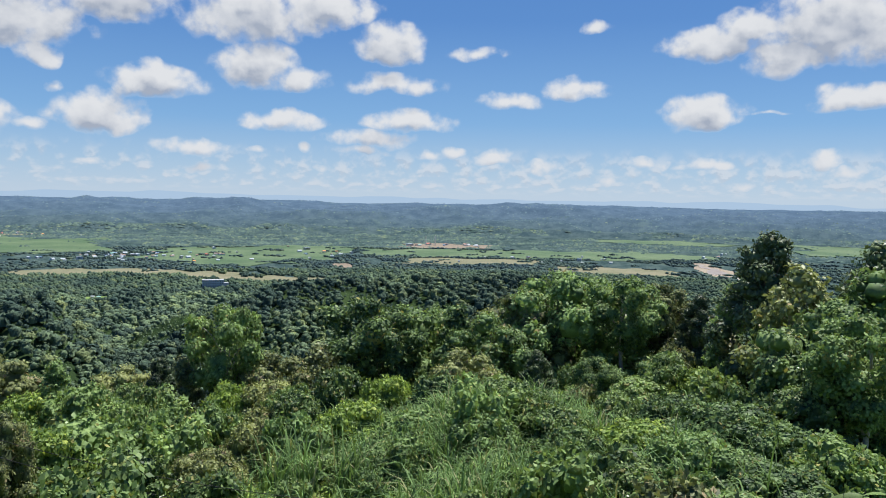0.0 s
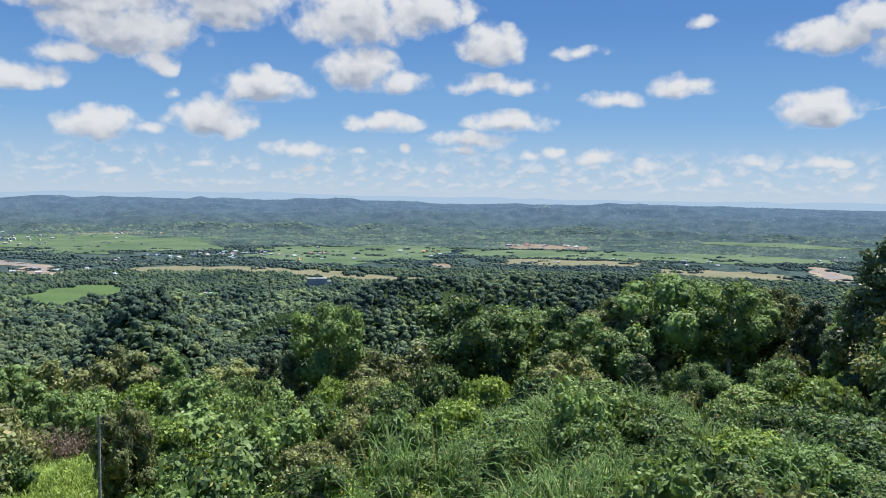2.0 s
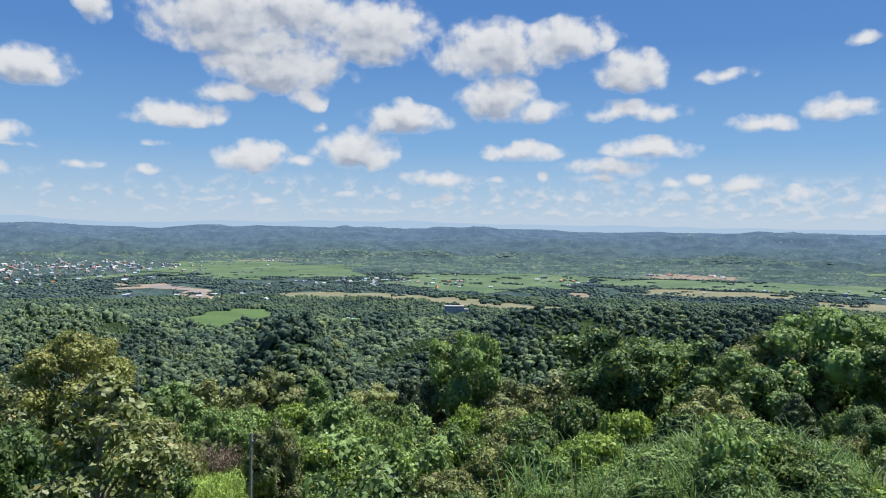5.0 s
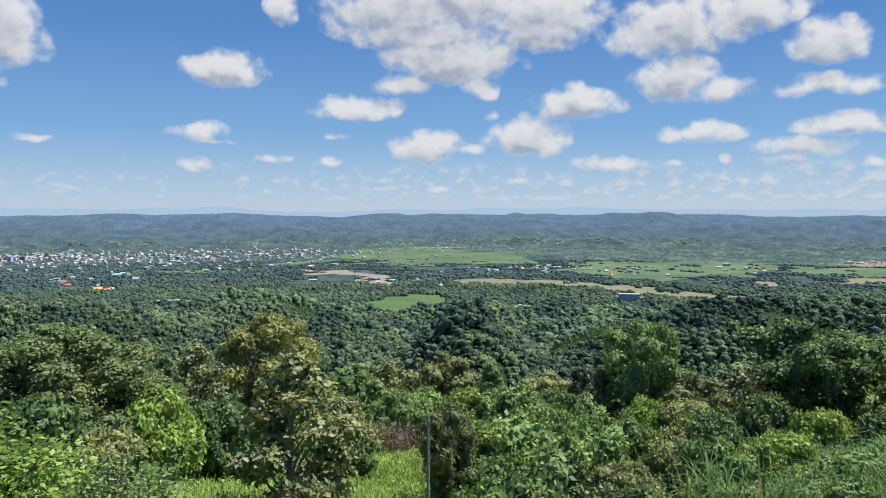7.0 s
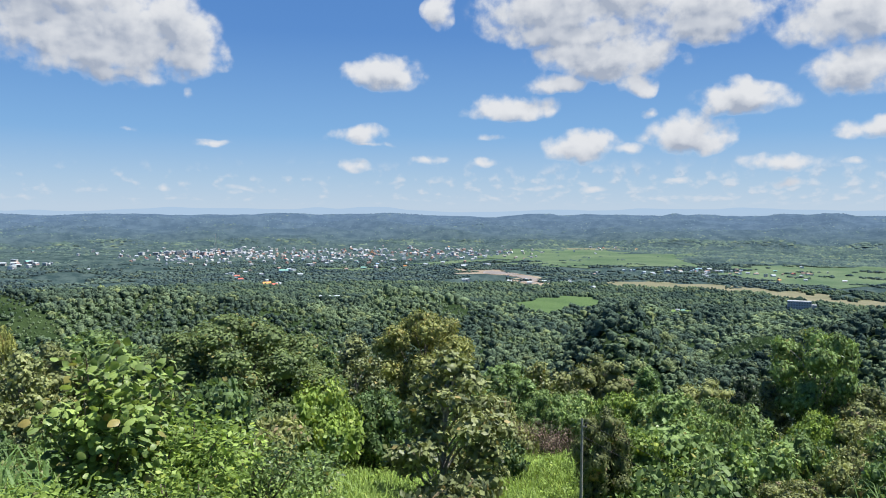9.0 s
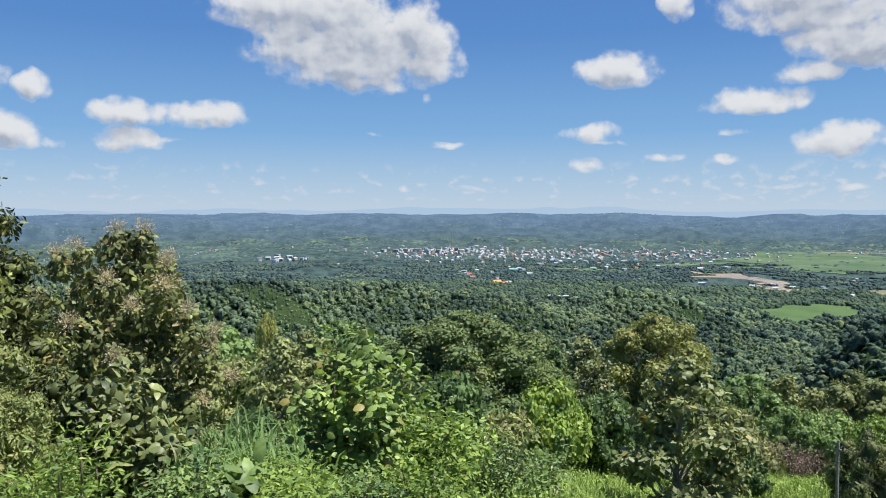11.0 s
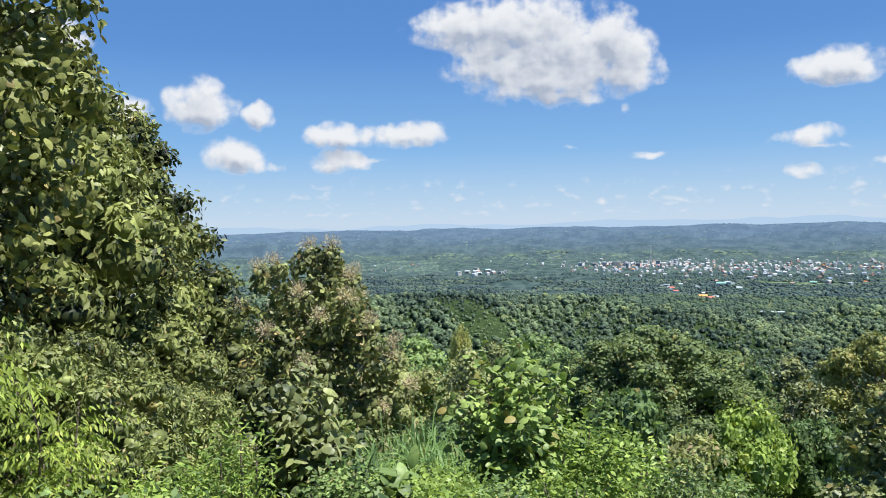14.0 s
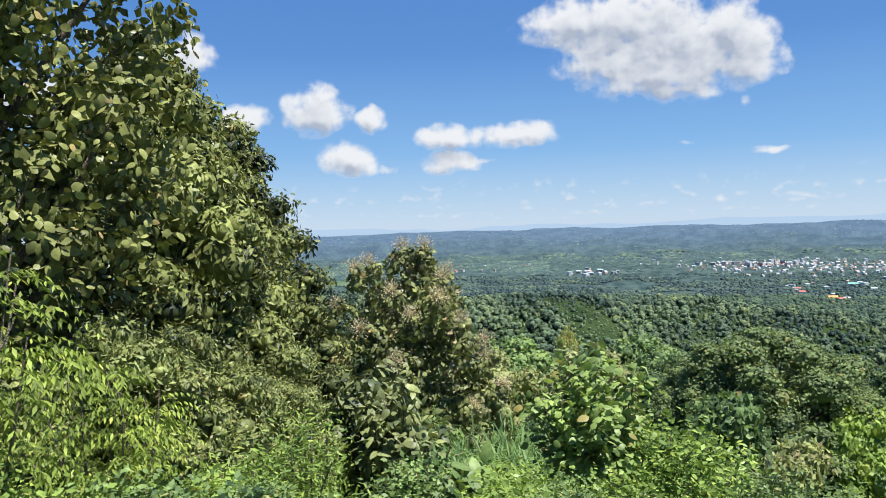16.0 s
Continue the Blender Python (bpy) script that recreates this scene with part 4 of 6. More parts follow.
def tree_meshes(name, seed, tall, wide, bare, lobes, leaves, length, ratio, leaf, bark, shape="round", sub=6, droop=0.3, broad=False, hang=0.3, stem=0.022, loose=0.25, size=(0.13, 0.22), shrink=0.68):
    """The two meshes of a tree: trunk with its limbs, and the crown."""
    rng = np.random.default_rng(seed)
    made = lobes_of(tall, wide, bare, lobes, rng, shape, size)
    mid = np.array([0, 0, tall * (1 + bare) / 2])
    every = billowed(made, rng, sub, mid)
    foliage = [leaf_cover(every, leaves, length, ratio, rng, broad, droop, hang, loose)]
    if shrink:
        core = [(mid, np.array([wide * 0.24, wide * 0.24, tall * (1 - bare) * 0.34]))] if bare < 0.2 and shrink > 0.62 else []
        foliage.append(balls(every + core, rng, shrink))
    else:
        # close trees: a second layer of leaves inside the first
        inner = [(c, r * 0.72) for c, r in made] + lobes_of(tall * 0.97, wide * 0.62, bare, lobes, rng, shape, (0.18, 0.28))
        foliage.append(leaf_cover(inner, leaves, length * 1.25, ratio * 1.1, rng, False, droop, hang, 0.6))
    v, faces = join(*foliage)
    crown = mesh_from(name + "_crown", v, faces, leaf, True)
    r0 = tall * stem
    top = np.array([rng.uniform(-0.04, 0.04) * tall, rng.uniform(-0.04, 0.04) * tall, tall * 0.9])
    trunk = bend((0, 0, -0.6), top, r0, r0 * 0.18, rng, 10, 0.03)
    runs = [trunk]
    heights = np.array([p[2] for p, _ in trunk])
    for c, _ in made:
        z = max(tall * bare * 0.7, c[2] - np.hypot(c[0], c[1]) * 0.9 - 0.1 * tall)
        k = int(np.argmin(np.abs(heights - z)))
        p, r = trunk[min(k, 8)]
        runs.append(bend(p, c, r * 0.55, r0 * 0.08, rng, 5, 0.07, 0.08))
    v, f = tubes(runs, 7)
    return mesh_from(name + "_trunk", v, [f], bark, True), crown


def plant_tree(name, meshes, x, y, label, group="", turn=0.0, scale=1.0, sink=0.15, category="tree", crown_label=""):
    ob = thing(name, x, y, ground_at(x, y) - sink, label, category, group, turn=turn, scale=scale)
    piece("trunk", meshes[0], ob)
    piece("crown", meshes[1], ob, crown_label)
    return ob


# crowns to choose from, for the belt of trees down the slope
KINDS = {
    "round": tree_meshes("round_tree", 1, 10.0, 9.0, 0.1, 22, 11000, 0.25, 0.75, M_FINE, M_BARK),
    "airy": tree_meshes("airy_tree", 2, 10.0, 8.0, 0.34, 20, 9000, 0.25, 0.7, M_BROAD, M_PALE, "spread", 7, size=(0.10, 0.17)),
    "teak": tree_meshes("teak_tree", 3, 9.0, 6.2, 0.08, 26, 5600, 0.29, 0.72, M_TEAK, M_PALE, "tall", 4, 0.4, False, 0.5, loose=0.5, size=(0.10, 0.17), shrink=0.6),
    "dark": tree_meshes("dark_tree", 4, 13.0, 8.0, 0.06, 26, 11000, 0.27, 0.75, M_DARK, M_BARK, "tall", 6, size=(0.11, 0.19)),
    "broad": tree_meshes("broad_tree", 5, 9.0, 9.0, 0.1, 22, 10000, 0.27, 0.75, M_BROAD, M_BARK),
    "olive": tree_meshes("olive_tree", 6, 8.0, 6.5, 0.1, 20, 7500, 0.22, 0.7, M_OLIVE, M_BARK),
    "yellow": tree_meshes("yellow_tree", 8, 11.0, 9.5, 0.14, 30, 20000, 0.22, 0.65, M_YELLOW, M_BARK, "spread", 7, loose=0.4, size=(0.10, 0.17), shrink=0.6),
    "mound": tree_meshes("mound_tree", 14, 10.0, 9.0, 0.06, 46, 34000, 0.17, 0.78, M_MOUND, M_BARK, "round", 7, size=(0.10, 0.16), loose=0.4, shrink=0.6),
    "slim": tree_meshes("slim_tree", 12, 9.0, 4.2, 0.1, 20, 6000, 0.22, 0.75, M_FINE, M_PALE, "tall", 5, size=(0.12, 0.20)),
}
LABELS = {
    "round": "rounded green tree with small dense leaves",
    "airy": "light green tree with an open feathery crown and pale trunk",
    "teak": "teak tree with large grey-green drooping leaves",
    "dark": "tall dark green tree with a dense pointed crown",
    "broad": "broad spreading tree with fresh green leaves",
    "olive": "low olive-green tree with dusty leaves",
    "yellow": "large tree with yellowing feathery foliage",
    "mound": "broad rounded tree with very small dense leaves",
    "slim": "slim young tree with a narrow green crown",
}


def by_top(kind, az, el, r, scale=None, turn=0.0, wide=None):
    """A tree whose tip shows at that elevation seen from the view point."""
    x, y = polar(az, r)
    tall = {"round": 10.0, "airy": 10.0, "teak": 9.0, "dark": 13.0, "broad": 9.0, "olive": 8.0, "yellow": 11.0, "slim": 9.0, "mound": 10.0}[kind]
    z = EYE + r * math.tan(radians(el))
    s = scale or max(0.35, (z - ground_at(x, y) + 0.15) / tall)
    ob = plant_tree(kind + "_tree" if kind not in ("dark", "round") else ("tall_tree" if kind == "dark" else "round_tree"), KINDS[kind], x, y, LABELS[kind], "trees on the slope", turn, s)
    if wide:
        ob.scale = (wide, wide, s)
    return ob


by_top("airy", 3.8, -8.1, 78, turn=20, wide=1.15)
by_top("airy", -7.2, -7.5, 84, turn=140)
by_top("broad", -9.5, -8.4, 90, turn=60)
by_top("slim", -13.4, -8.0, 86, turn=10)
by_top("round", -15.8, -8.9, 80, turn=200)
by_top("olive", -18.2, -7.4, 88, turn=90)
by_top("round", -21.0, -5.5, 88, turn=30)
by_top("broad", -23.3, -5.9, 94, turn=300)
by_top("airy", -25.8, -5.5, 84, turn=250)
by_top("olive", -28.6, -6.0, 92, turn=180)
by_top("dark", -31.0, -6.6, 84, turn=45)
by_top("dark", -35.4, -1.9, 68, turn=10)
by_top("slim", -33.2, -5.6, 72, turn=75)
by_top("teak", -37.4, -4.2, 60, turn=110)
by_top("broad", -39.8, -6.6, 52, turn=15)
by_top("dark", -42.2, -2.3, 58, turn=100)
by_top("round", -45.5, -2.2, 56, turn=200)
by_top("airy", -41.5, -7.2, 44, turn=70)
by_top("broad", -24.0, -11.6, 62, turn=220)
by_top("dark", -19.5, -11.2, 70, turn=150)
by_top("broad", -28.5, -11.0, 64, turn=20)
by_top("olive", -14.0, -11.4, 72, turn=170)
by_top("teak", -3.0, -11.0, 80, turn=30)
by_top("olive", 0.2, -11.6, 76, turn=190)
by_top("dark", 8.2, -11.6, 74, turn=240, wide=0.6)
by_top("teak", 6.8, -11.7, 80, turn=90)
by_top("olive", 10.8, -12.2, 76, turn=350)
by_top("slim", 14.9, -11.3, 72, turn=130)
by_top("olive", 18.4, -10.9, 78, turn=50)
by_top("olive", 18.1, -14.6, 39, turn=10, wide=0.46)
by_top("teak", 22.6, -11.4, 84, turn=320)
by_top("round", 25.0, -11.6, 82, turn=15)
by_top("yellow", 31.6, -8.0, 70, turn=60)
by_top("teak", 29.6, -10.7, 33, turn=200, wide=0.95)
by_top("teak", 36.6, -9.4, 62, turn=100)
by_top("slim", 38.6, -10.2, 58, turn=10)
by_top("slim", 25.8, -12.6, 58, turn=230)
by_top("broad", 22.4, -13.5, 62, turn=40, wide=0.5)
by_top("mound", 45.3, -7.9, 45, turn=140, wide=1.18)
by_top("mound", 42.6, -9.6, 49, turn=20, wide=0.8)
by_top("mound", 49.4, -10.0, 46, turn=260, wide=0.75)
by_top("broad", 54.6, -8.6, 90, turn=25)
by_top("yellow", 59.8, -8.0, 95, turn=200, wide=0.5)
by_top("olive", 57.4, -9.2, 60, turn=70)
by_top("teak", 59.0, -9.4, 48, turn=160)
by_top("broad", 63.0, -8.7, 70, turn=280)
by_top("olive", 65.0, -9.4, 50, turn=300)
by_top("round", 51.8, -9.8, 72, turn=110)
by_top("broad", 82.0, -9.0, 46, turn=0)


def teak_with_seed_heads():
    """The flowering teak that stands alone before the valley, with tan plumes on its shoots and big leaves low down."""
    rng = np.random.default_rng(31)
    x, y = polar(69.6, 26.5)
    z0 = ground_at(x, y)
    tall = EYE - 0.75 - z0
    ob = thing("teak_tree", x, y, z0 - 0.1, "teak tree with tan seed plumes above large dull leaves", "tree", turn=35)
    trunk, crown = tree_meshes("plumed_teak", 31, tall, 5.8, 0.02, 44, 8500, 0.185, 0.66, M_PLUMED, M_PALE, "round", 4, 0.5, True, 0.6, 0.014, 0.5, (0.08, 0.14), 0)
    piece("trunk", trunk, ob)
    piece("crown", crown, ob)
    # a plume on the tip of each upper shoot of the crown
    shoots = sorted(lobes_of(tall, 5.8, 0.02, 44, np.random.default_rng(31), "round", (0.08, 0.14)), key=lambda q: -q[0][2])[:32]
    for c, r in shoots:
        way = unit(np.array([c[0], c[1], 1.4 + 0.5 * (c[2] - tall * 0.5)]))
        tip = c + way * r * 1.25
        n = 420
        d = unit(rng.normal(size=(n, 3)) + [0, 0, 0.4])
        base = tip + d * rng.uniform(0.02, 0.34, (n, 1)) * [1, 1, 1.1]
        v, f = leaf_mesh(base, d, unit(rng.normal(size=(n, 3))), np.full(n, 0.08), np.full(n, 0.022), np.full(n, 0.2), False)
        tagged(piece("seed_plume", mesh_from("seed_plume", v, f, M_SEED), ob, "tan feathery seed plume"), kind="stuff")


def big_trees_at_the_edge():
    """The close trees that fill the edge of the view: one with large leaves, finer ones behind and below it."""
    x, y = polar(98.6, 13.8)
    m = tree_meshes("large_teak", 41, 19.0, 7.4, 0.04, 74, 24000, 0.155, 0.76, M_LARGE, M_BARK, "round", 5, 0.4, True, 0.5, 0.012, 0.85, (0.10, 0.17), 0)
    plant_tree("teak_tree", m, x, y, "large teak tree with broad overlapping dark green leaves", turn=20)
    m = tree_meshes("mango", 43, 10.0, 6.0, 0.04, 40, 26000, 0.15, 0.5, M_EDGE, M_BARK, "tall", 7, 0.4, False, 0.5, 0.018, 0.5, (0.11, 0.18), 0.55)
    x, y = polar(87.0, 18.0)
    tall = EYE + 18.0 * math.tan(radians(12.0)) - ground_at(x, y)
    plant_tree("mango_tree", m, x, y, "dense tree with drooping sprays of narrow leaves", turn=190, scale=tall / 9.1)
    x, y = polar(82.0, 21.0)
    tall = EYE + 21.0 * math.tan(radians(6.3)) - ground_at(x, y)
    ob = plant_tree("mango_tree", m, x, y, "dense tree with drooping sprays of narrow leaves", turn=70, scale=tall / 10.0)
    ob.scale = (1.08, 1.08, tall / 9.1)
    m = tree_meshes("low_mango", 44, 4.6, 4.6, 0.02, 26, 20000, 0.13, 0.45, M_MANGO, M_BARK, "round", 7, 0.4, False, 0.5, 0.02, 0.45, (0.12, 0.19), 0.55)
    for az, r, turn, s in ((80.2, 17.5, 30, 1.0), (84.5, 14.2, 210, 0.8), (87.8, 12.6, 100, 0.78), (77.4, 15.4, 160, 0.6)):
        x, y = polar(az, r)
        plant_tree("mango_tree", m, x, y, "low bushy tree with drooping narrow leaves", turn=turn, scale=s)


def sapling(az, r, tall, wide, seed, length, leaf, label, stems=5, clumps=60, each=5, broad=True, ratio=0.72, droop=0.5, spread=0.14, name="sapling"):
    """A bushy young tree: several stems from one root, each with its leaves."""
    rng = np.random.default_rng(seed)
    x, y = polar(az, r)
    ob = thing(name, x, y, ground_at(x, y) - 0.1, label, "sapling" if name == "sapling" else "shrub", turn=seed * 37.0)
    for k in range(stems):
        a = k * 2.4 + rng.uniform(-0.4, 0.4)
        q = wide * 0.42 * math.sqrt((k + 0.3) / stems)
        top = np.array([math.cos(a) * q, math.sin(a) * q, tall * (1.0 - 0.42 * (k / stems) * rng.uniform(0.7, 1.2))])
        run = bend((0, 0, -0.2), top, 0.035, 0.01, rng, 7, 0.06)
        v, f = tubes([run], 6)
        stem = piece("stem", mesh_from("stem", v, [f], M_BARK, True), ob)
        n = clumps // stems
        s = rng.uniform(0.22, 1.03, n)
        pts = np.array([p for p, _ in run])
        at = np.stack([np.interp(s, np.linspace(0, 1, 7), pts[:, i]) for i in range(3)], 1)
        d = unit(rng.normal(size=(n, 3)) * [1, 1, 0.35] + [0, 0, 0.25])
        centre = at + d * (wide * 0.26 * rng.uniform(0.15, 1.0, (n, 1)) * (1.15 - s[:, None] * 0.75))
        base = np.repeat(centre, each, 0) + rng.normal(size=(n * each, 3)) * spread
        o = np.repeat(d, each, 0)
        away = unit(o * 0.8 + rng.normal(size=base.shape) * [1, 1, 0.45])
        L = length * rng.uniform(0.55, 1.2, len(base))
        up = unit(np.array([0, 0, 1.0]) + o * (0.8 if broad else 0.2) + rng.normal(size=base.shape) * (0.5 if broad else 0.7))
        v, f = leaf_mesh(base, away, up, L, L * ratio, np.full(len(L), droop), broad)
        piece("leaves", mesh_from("leaves", v, f, leaf, True), stem)
    return ob


def frond_shrub(az, r, tall, wide, seed, fronds=130, leaflet=0.085):
    """A shrub of arching fronds, each with pairs of hanging leaflets."""
    rng = np.random.default_rng(seed)
    x, y = polar(az, r)
    ob = thing("shrub", x, y, ground_at(x, y) - 0.1, "feathery shrub with yellow-green drooping fronds", "shrub", turn=seed * 37.0)
    stems = 9
    for k in range(stems):
        a = k * 2.4 + rng.uniform(-0.4, 0.4)
        q = wide * 0.40 * math.sqrt((k + 0.3) / stems)
        top = np.array([math.cos(a) * q, math.sin(a) * q, tall * (1.0 - 0.4 * (k / stems) * rng.uniform(0.6, 1.2))])
        run = bend((0, 0, -0.2), top, 0.03, 0.008, rng, 7, 0.06)
        tv, tf = tubes([run], 5)
        stem = piece("stem", mesh_from("stem", tv, [tf], M_BARK, True), ob)
        pts = np.array([p for p, _ in run])
        n = fronds // stems
        s = rng.uniform(0.25, 1.0, n) ** 0.8
        at = np.stack([np.interp(s, np.linspace(0, 1, 7), pts[:, i]) for i in range(3)], 1)
        b = rng.uniform(0, 6.28, n)
        out = np.stack([np.cos(b), np.sin(b), np.full(n, 0.45)], 1)
        size = wide * 0.24 * rng.uniform(0.6, 1.25, n)
        pairs = 9
        bases, ways, ups = [], [], []
        for j in range(pairs):
            u = (j + 0.6) / pairs
            spine = at + out * (size * u)[:, None] - np.array([0, 0, 1.0]) * (size * 0.75 * u * u)[:, None]
            run_way = unit(out - np.array([0, 0, 1.5 * u]))
            side = unit(np.cross(run_way, [0, 0, 1.0]))
            for sign in (-1, 1):
                bases.append(spine)
                ways.append(unit(run_way * 0.55 + side * sign * 0.8 + [0, 0, -0.45] + rng.normal(size=spine.shape) * 0.15))
                ups.append(unit(np.array([0, 0, 1.0]) + out * 0.35 + rng.normal(size=spine.shape) * 0.6))
        base, way, up = np.concatenate(bases), np.concatenate(ways), np.concatenate(ups)
        L = leaflet * rng.uniform(0.75, 1.25, len(base))
        v, f = leaf_mesh(base, way, up, L, L * 0.36, np.full(len(L), 0.35), False)
        piece("leaves", mesh_from("leaves", v, f, M_FROND, True), stem)
    return ob


teak_with_seed_heads()
big_trees_at_the_edge()
sapling(53.8, 14.6, 3.2, 2.7, 51, 0.175, M_SAPLING, "teak sapling with very large round light green leaves", 10, 470, 5, droop=0.45, ratio=0.8)
sapling(68.6, 16.4, 2.6, 2.2, 52, 0.23, M_TEAK, "young teak with large folded grey-green leaves", 7, 150, 5, droop=0.9)
sapling(70.8, 17.2, 3.2, 2.2, 53, 0.23, M_TEAK, "young teak with large folded grey-green leaves", 7, 150, 5, droop=0.9)
sapling(50.0, 15.4, 1.9, 2.8, 54, 0.17, M_BRIGHT, "leafy shrub with fresh bright green leaves", 8, 300, 8, False, 0.5, 0.3, 0.16, "shrub")
sapling(47.0, 17.4, 1.9, 3.0, 55, 0.17, M_BRIGHT, "leafy shrub with fresh bright green leaves", 8, 300, 8, False, 0.5, 0.3, 0.16, "shrub")
sapling(44.0, 19.5, 1.5, 3.0, 56, 0.15, M_SHRUB, "leafy shrub with small green leaves", 8, 260, 8, False, 0.5, 0.3, 0.16, "shrub")
frond_shrub(93.8, 7.2, 3.35, 3.2, 57, 320)
frond_shrub(86.5, 8.8, 2.35, 2.4, 75, 300)
frond_shrub(98.0, 6.9, 3.00, 3.4, 58, 320)
frond_shrub(103.5, 6.7, 3.20, 3.2, 63, 320)
sapling(87.0, 8.0, 0.85, 2.0, 59, 0.095, M_BRIGHT, "low climbing shrub with bright heart-shaped leaves", 8, 320, 9, False, 0.7, 0.3, 0.13, "shrub")
sapling(92.5, 7.2, 1.0, 2.0, 70, 0.095, M_BRIGHT, "low climbing shrub with bright heart-shaped leaves", 8, 320, 9, False, 0.7, 0.3, 0.13, "shrub")
sapling(98.0, 6.2, 1.1, 2.0, 74, 0.12, M_BRIGHT, "low climbing shrub with bright heart-shaped leaves", 8, 320, 9, False, 0.7, 0.3, 0.13, "shrub")
sapling(73.0, 10.0, 1.5, 1.7, 60, 0.12, M_BRIGHT, "leafy shrub with narrow bright green leaves", 8, 330, 9, False, 0.3, 0.3, 0.14, "shrub")
sapling(77.0, 9.4, 1.0, 1.7, 61, 0.12, M_BRIGHT, "leafy shrub with narrow bright green leaves", 8, 330, 9, False, 0.3, 0.3, 0.14, "shrub")
sapling(62.0, 12.6, 0.9, 1.8, 62, 0.34, M_SHRUB, "low plant with large soft leaves", 5, 22, 5, True, 0.7, 0.5, 0.12, "shrub")
sapling(66.0, 12.4, 0.9, 2.0, 64, 0.12, M_SHRUB, "low leafy shrub on the slope", 8, 260, 9, False, 0.6, 0.3, 0.13, "shrub")
sapling(57.5, 12.2, 0.8, 2.0, 65, 0.12, M_BRIGHT, "low leafy shrub with bright leaves", 8, 260, 9, False, 0.6, 0.3, 0.13, "shrub")
sapling(61.5, 14.2, 0.8, 2.2, 67, 0.13, M_BRIGHT, "low leafy shrub with bright leaves", 8, 240, 9, False, 0.6, 0.3, 0.14, "shrub")
for k, (az, r, leaf) in enumerate(((75.0, 8.2, M_BROAD), (79.0, 8.0, M_BRIGHT), (82.5, 7.6, M_BROAD), (57.5, 10.0, M_BRIGHT), (54.0, 10.8, M_BROAD), (50.0, 11.4, M_BRIGHT), (77.0, 7.2, M_BROAD))):
    sapling(az, r, 0.62 + 0.12 * (k % 3), 1.7, 80 + k, 0.085 + 0.010 * (k % 4), leaf, "low leafy herb bush on the slope", 7, 300, 9, False, 0.6, 0.3, 0.12, "shrub")
sapling(40.5, 24.0, 1.3, 3.2, 68, 0.17, M_SHRUB, "leafy shrub with small green leaves", 8, 260, 9, False, 0.55, 0.3, 0.18, "shrub")
sapling(-41.8, 31.0, 2.4, 2.6, 69, 1.2, M_SHRUB, "banana plant with long torn green leaves", 4, 8, 3, True, 0.3, 0.6, 0.1, "banana_plant")


# ---------------------------------------------------------------- undergrowth of the slope
def shrub_meshes(seed, tall, wide, leaves, length, ratio, leaf, hang=0.2, loose=0.55):
    rng = np.random.default_rng(seed)
    lobes = []
    for k in range(8):
        a, q = k * 2.4, wide * 0.34 * math.sqrt((k + 0.2) / 8)
        s = wide * rng.uniform(0.13, 0.2)
        lobes.append((np.array([math.cos(a) * q, math.sin(a) * q, tall * rng.uniform(0.35, 0.78)]), np.array([s, s, tall * rng.uniform(0.16, 0.24)])))
    every = billowed(lobes, rng, 4, (0, 0, tall * 0.3))
    v, faces = join(balls(every, rng, 0.72, 6, 3), leaf_cover(every, leaves, length, ratio, rng, False, 0.35, hang, loose))
    runs = [bend((0, 0, -0.3), c, 0.03, 0.012, rng, 4, 0.08) for c, _ in lobes]
    tv, tf = tubes(runs, 5)
    return mesh_from("shrub_stems", tv, [tf], M_BARK, True), mesh_from("shrub_leaves", v, faces, leaf)


SHRUBS = [
    (shrub_meshes(101, 2.4, 3.4, 1500, 0.20, 0.8, M_SHRUB), "dense green shrub with small leaves"),
    (shrub_meshes(102, 2.8, 3.6, 1300, 0.23, 0.8, M_BROAD), "leafy green shrub on the slope"),
    (shrub_meshes(103, 2.0, 3.2, 1400, 0.20, 0.75, M_OLIVE), "dusty olive shrub on the slope"),
    (shrub_meshes(104, 2.2, 3.2, 650, 0.34, 0.85, M_SHRUB, 0.5, 0.5), "shrub with large soft green leaves"),
    (shrub_meshes(105, 2.6, 3.4, 1500, 0.20, 0.8, M_FINE), "dark green bush with fine leaves"),
    (shrub_meshes(106, 1.8, 3.4, 1500, 0.20, 0.75, M_BRIGHT), "bright green shrub with young leaves"),
]


def big_bush(seed, leaf, length=0.19, leaves=5200):
    """Stems and foliage of a large bush made of many small lobes."""
    rng = np.random.default_rng(seed)
    lobes = []
    for k in range(16):
        a, u = k * 2.4, math.sqrt((k + 0.3) / 16)
        s = rng.uniform(0.55, 0.95)
        lobes.append((np.array([math.cos(a) * 2.1 * u, math.sin(a) * 2.1 * u, 3.0 * (1 - 0.62 * u * u) * rng.uniform(0.75, 1.0) - s * 0.25]), np.array([s, s, s * 0.75])))
    every = billowed(lobes, rng, 6, (0, 0, 0.8))
    v, faces = join(balls(every + [(np.array([0, 0, 1.1]), np.array([1.6, 1.6, 1.1]))], rng, 0.75, 7, 3), leaf_cover(every, leaves, length, 0.75, rng, False, 0.35, 0.25, 0.5))
    tv, tf = tubes([bend((0, 0, -0.3), c, 0.05, 0.012, rng, 4, 0.08) for c, _ in lobes], 5)
    return mesh_from("bush_stems", tv, [tf], M_BARK, True), mesh_from("bush_leaves", v, faces, leaf)


BIG_BUSHES = [big_bush(201, M_SHRUB), big_bush(202, M_BROAD, 0.22, 4200), big_bush(203, M_OLIVE), big_bush(204, M_SHRUB, 0.28, 2800), big_bush(205, M_FINE), big_bush(206, M_BRIGHT, 0.2, 4800)]


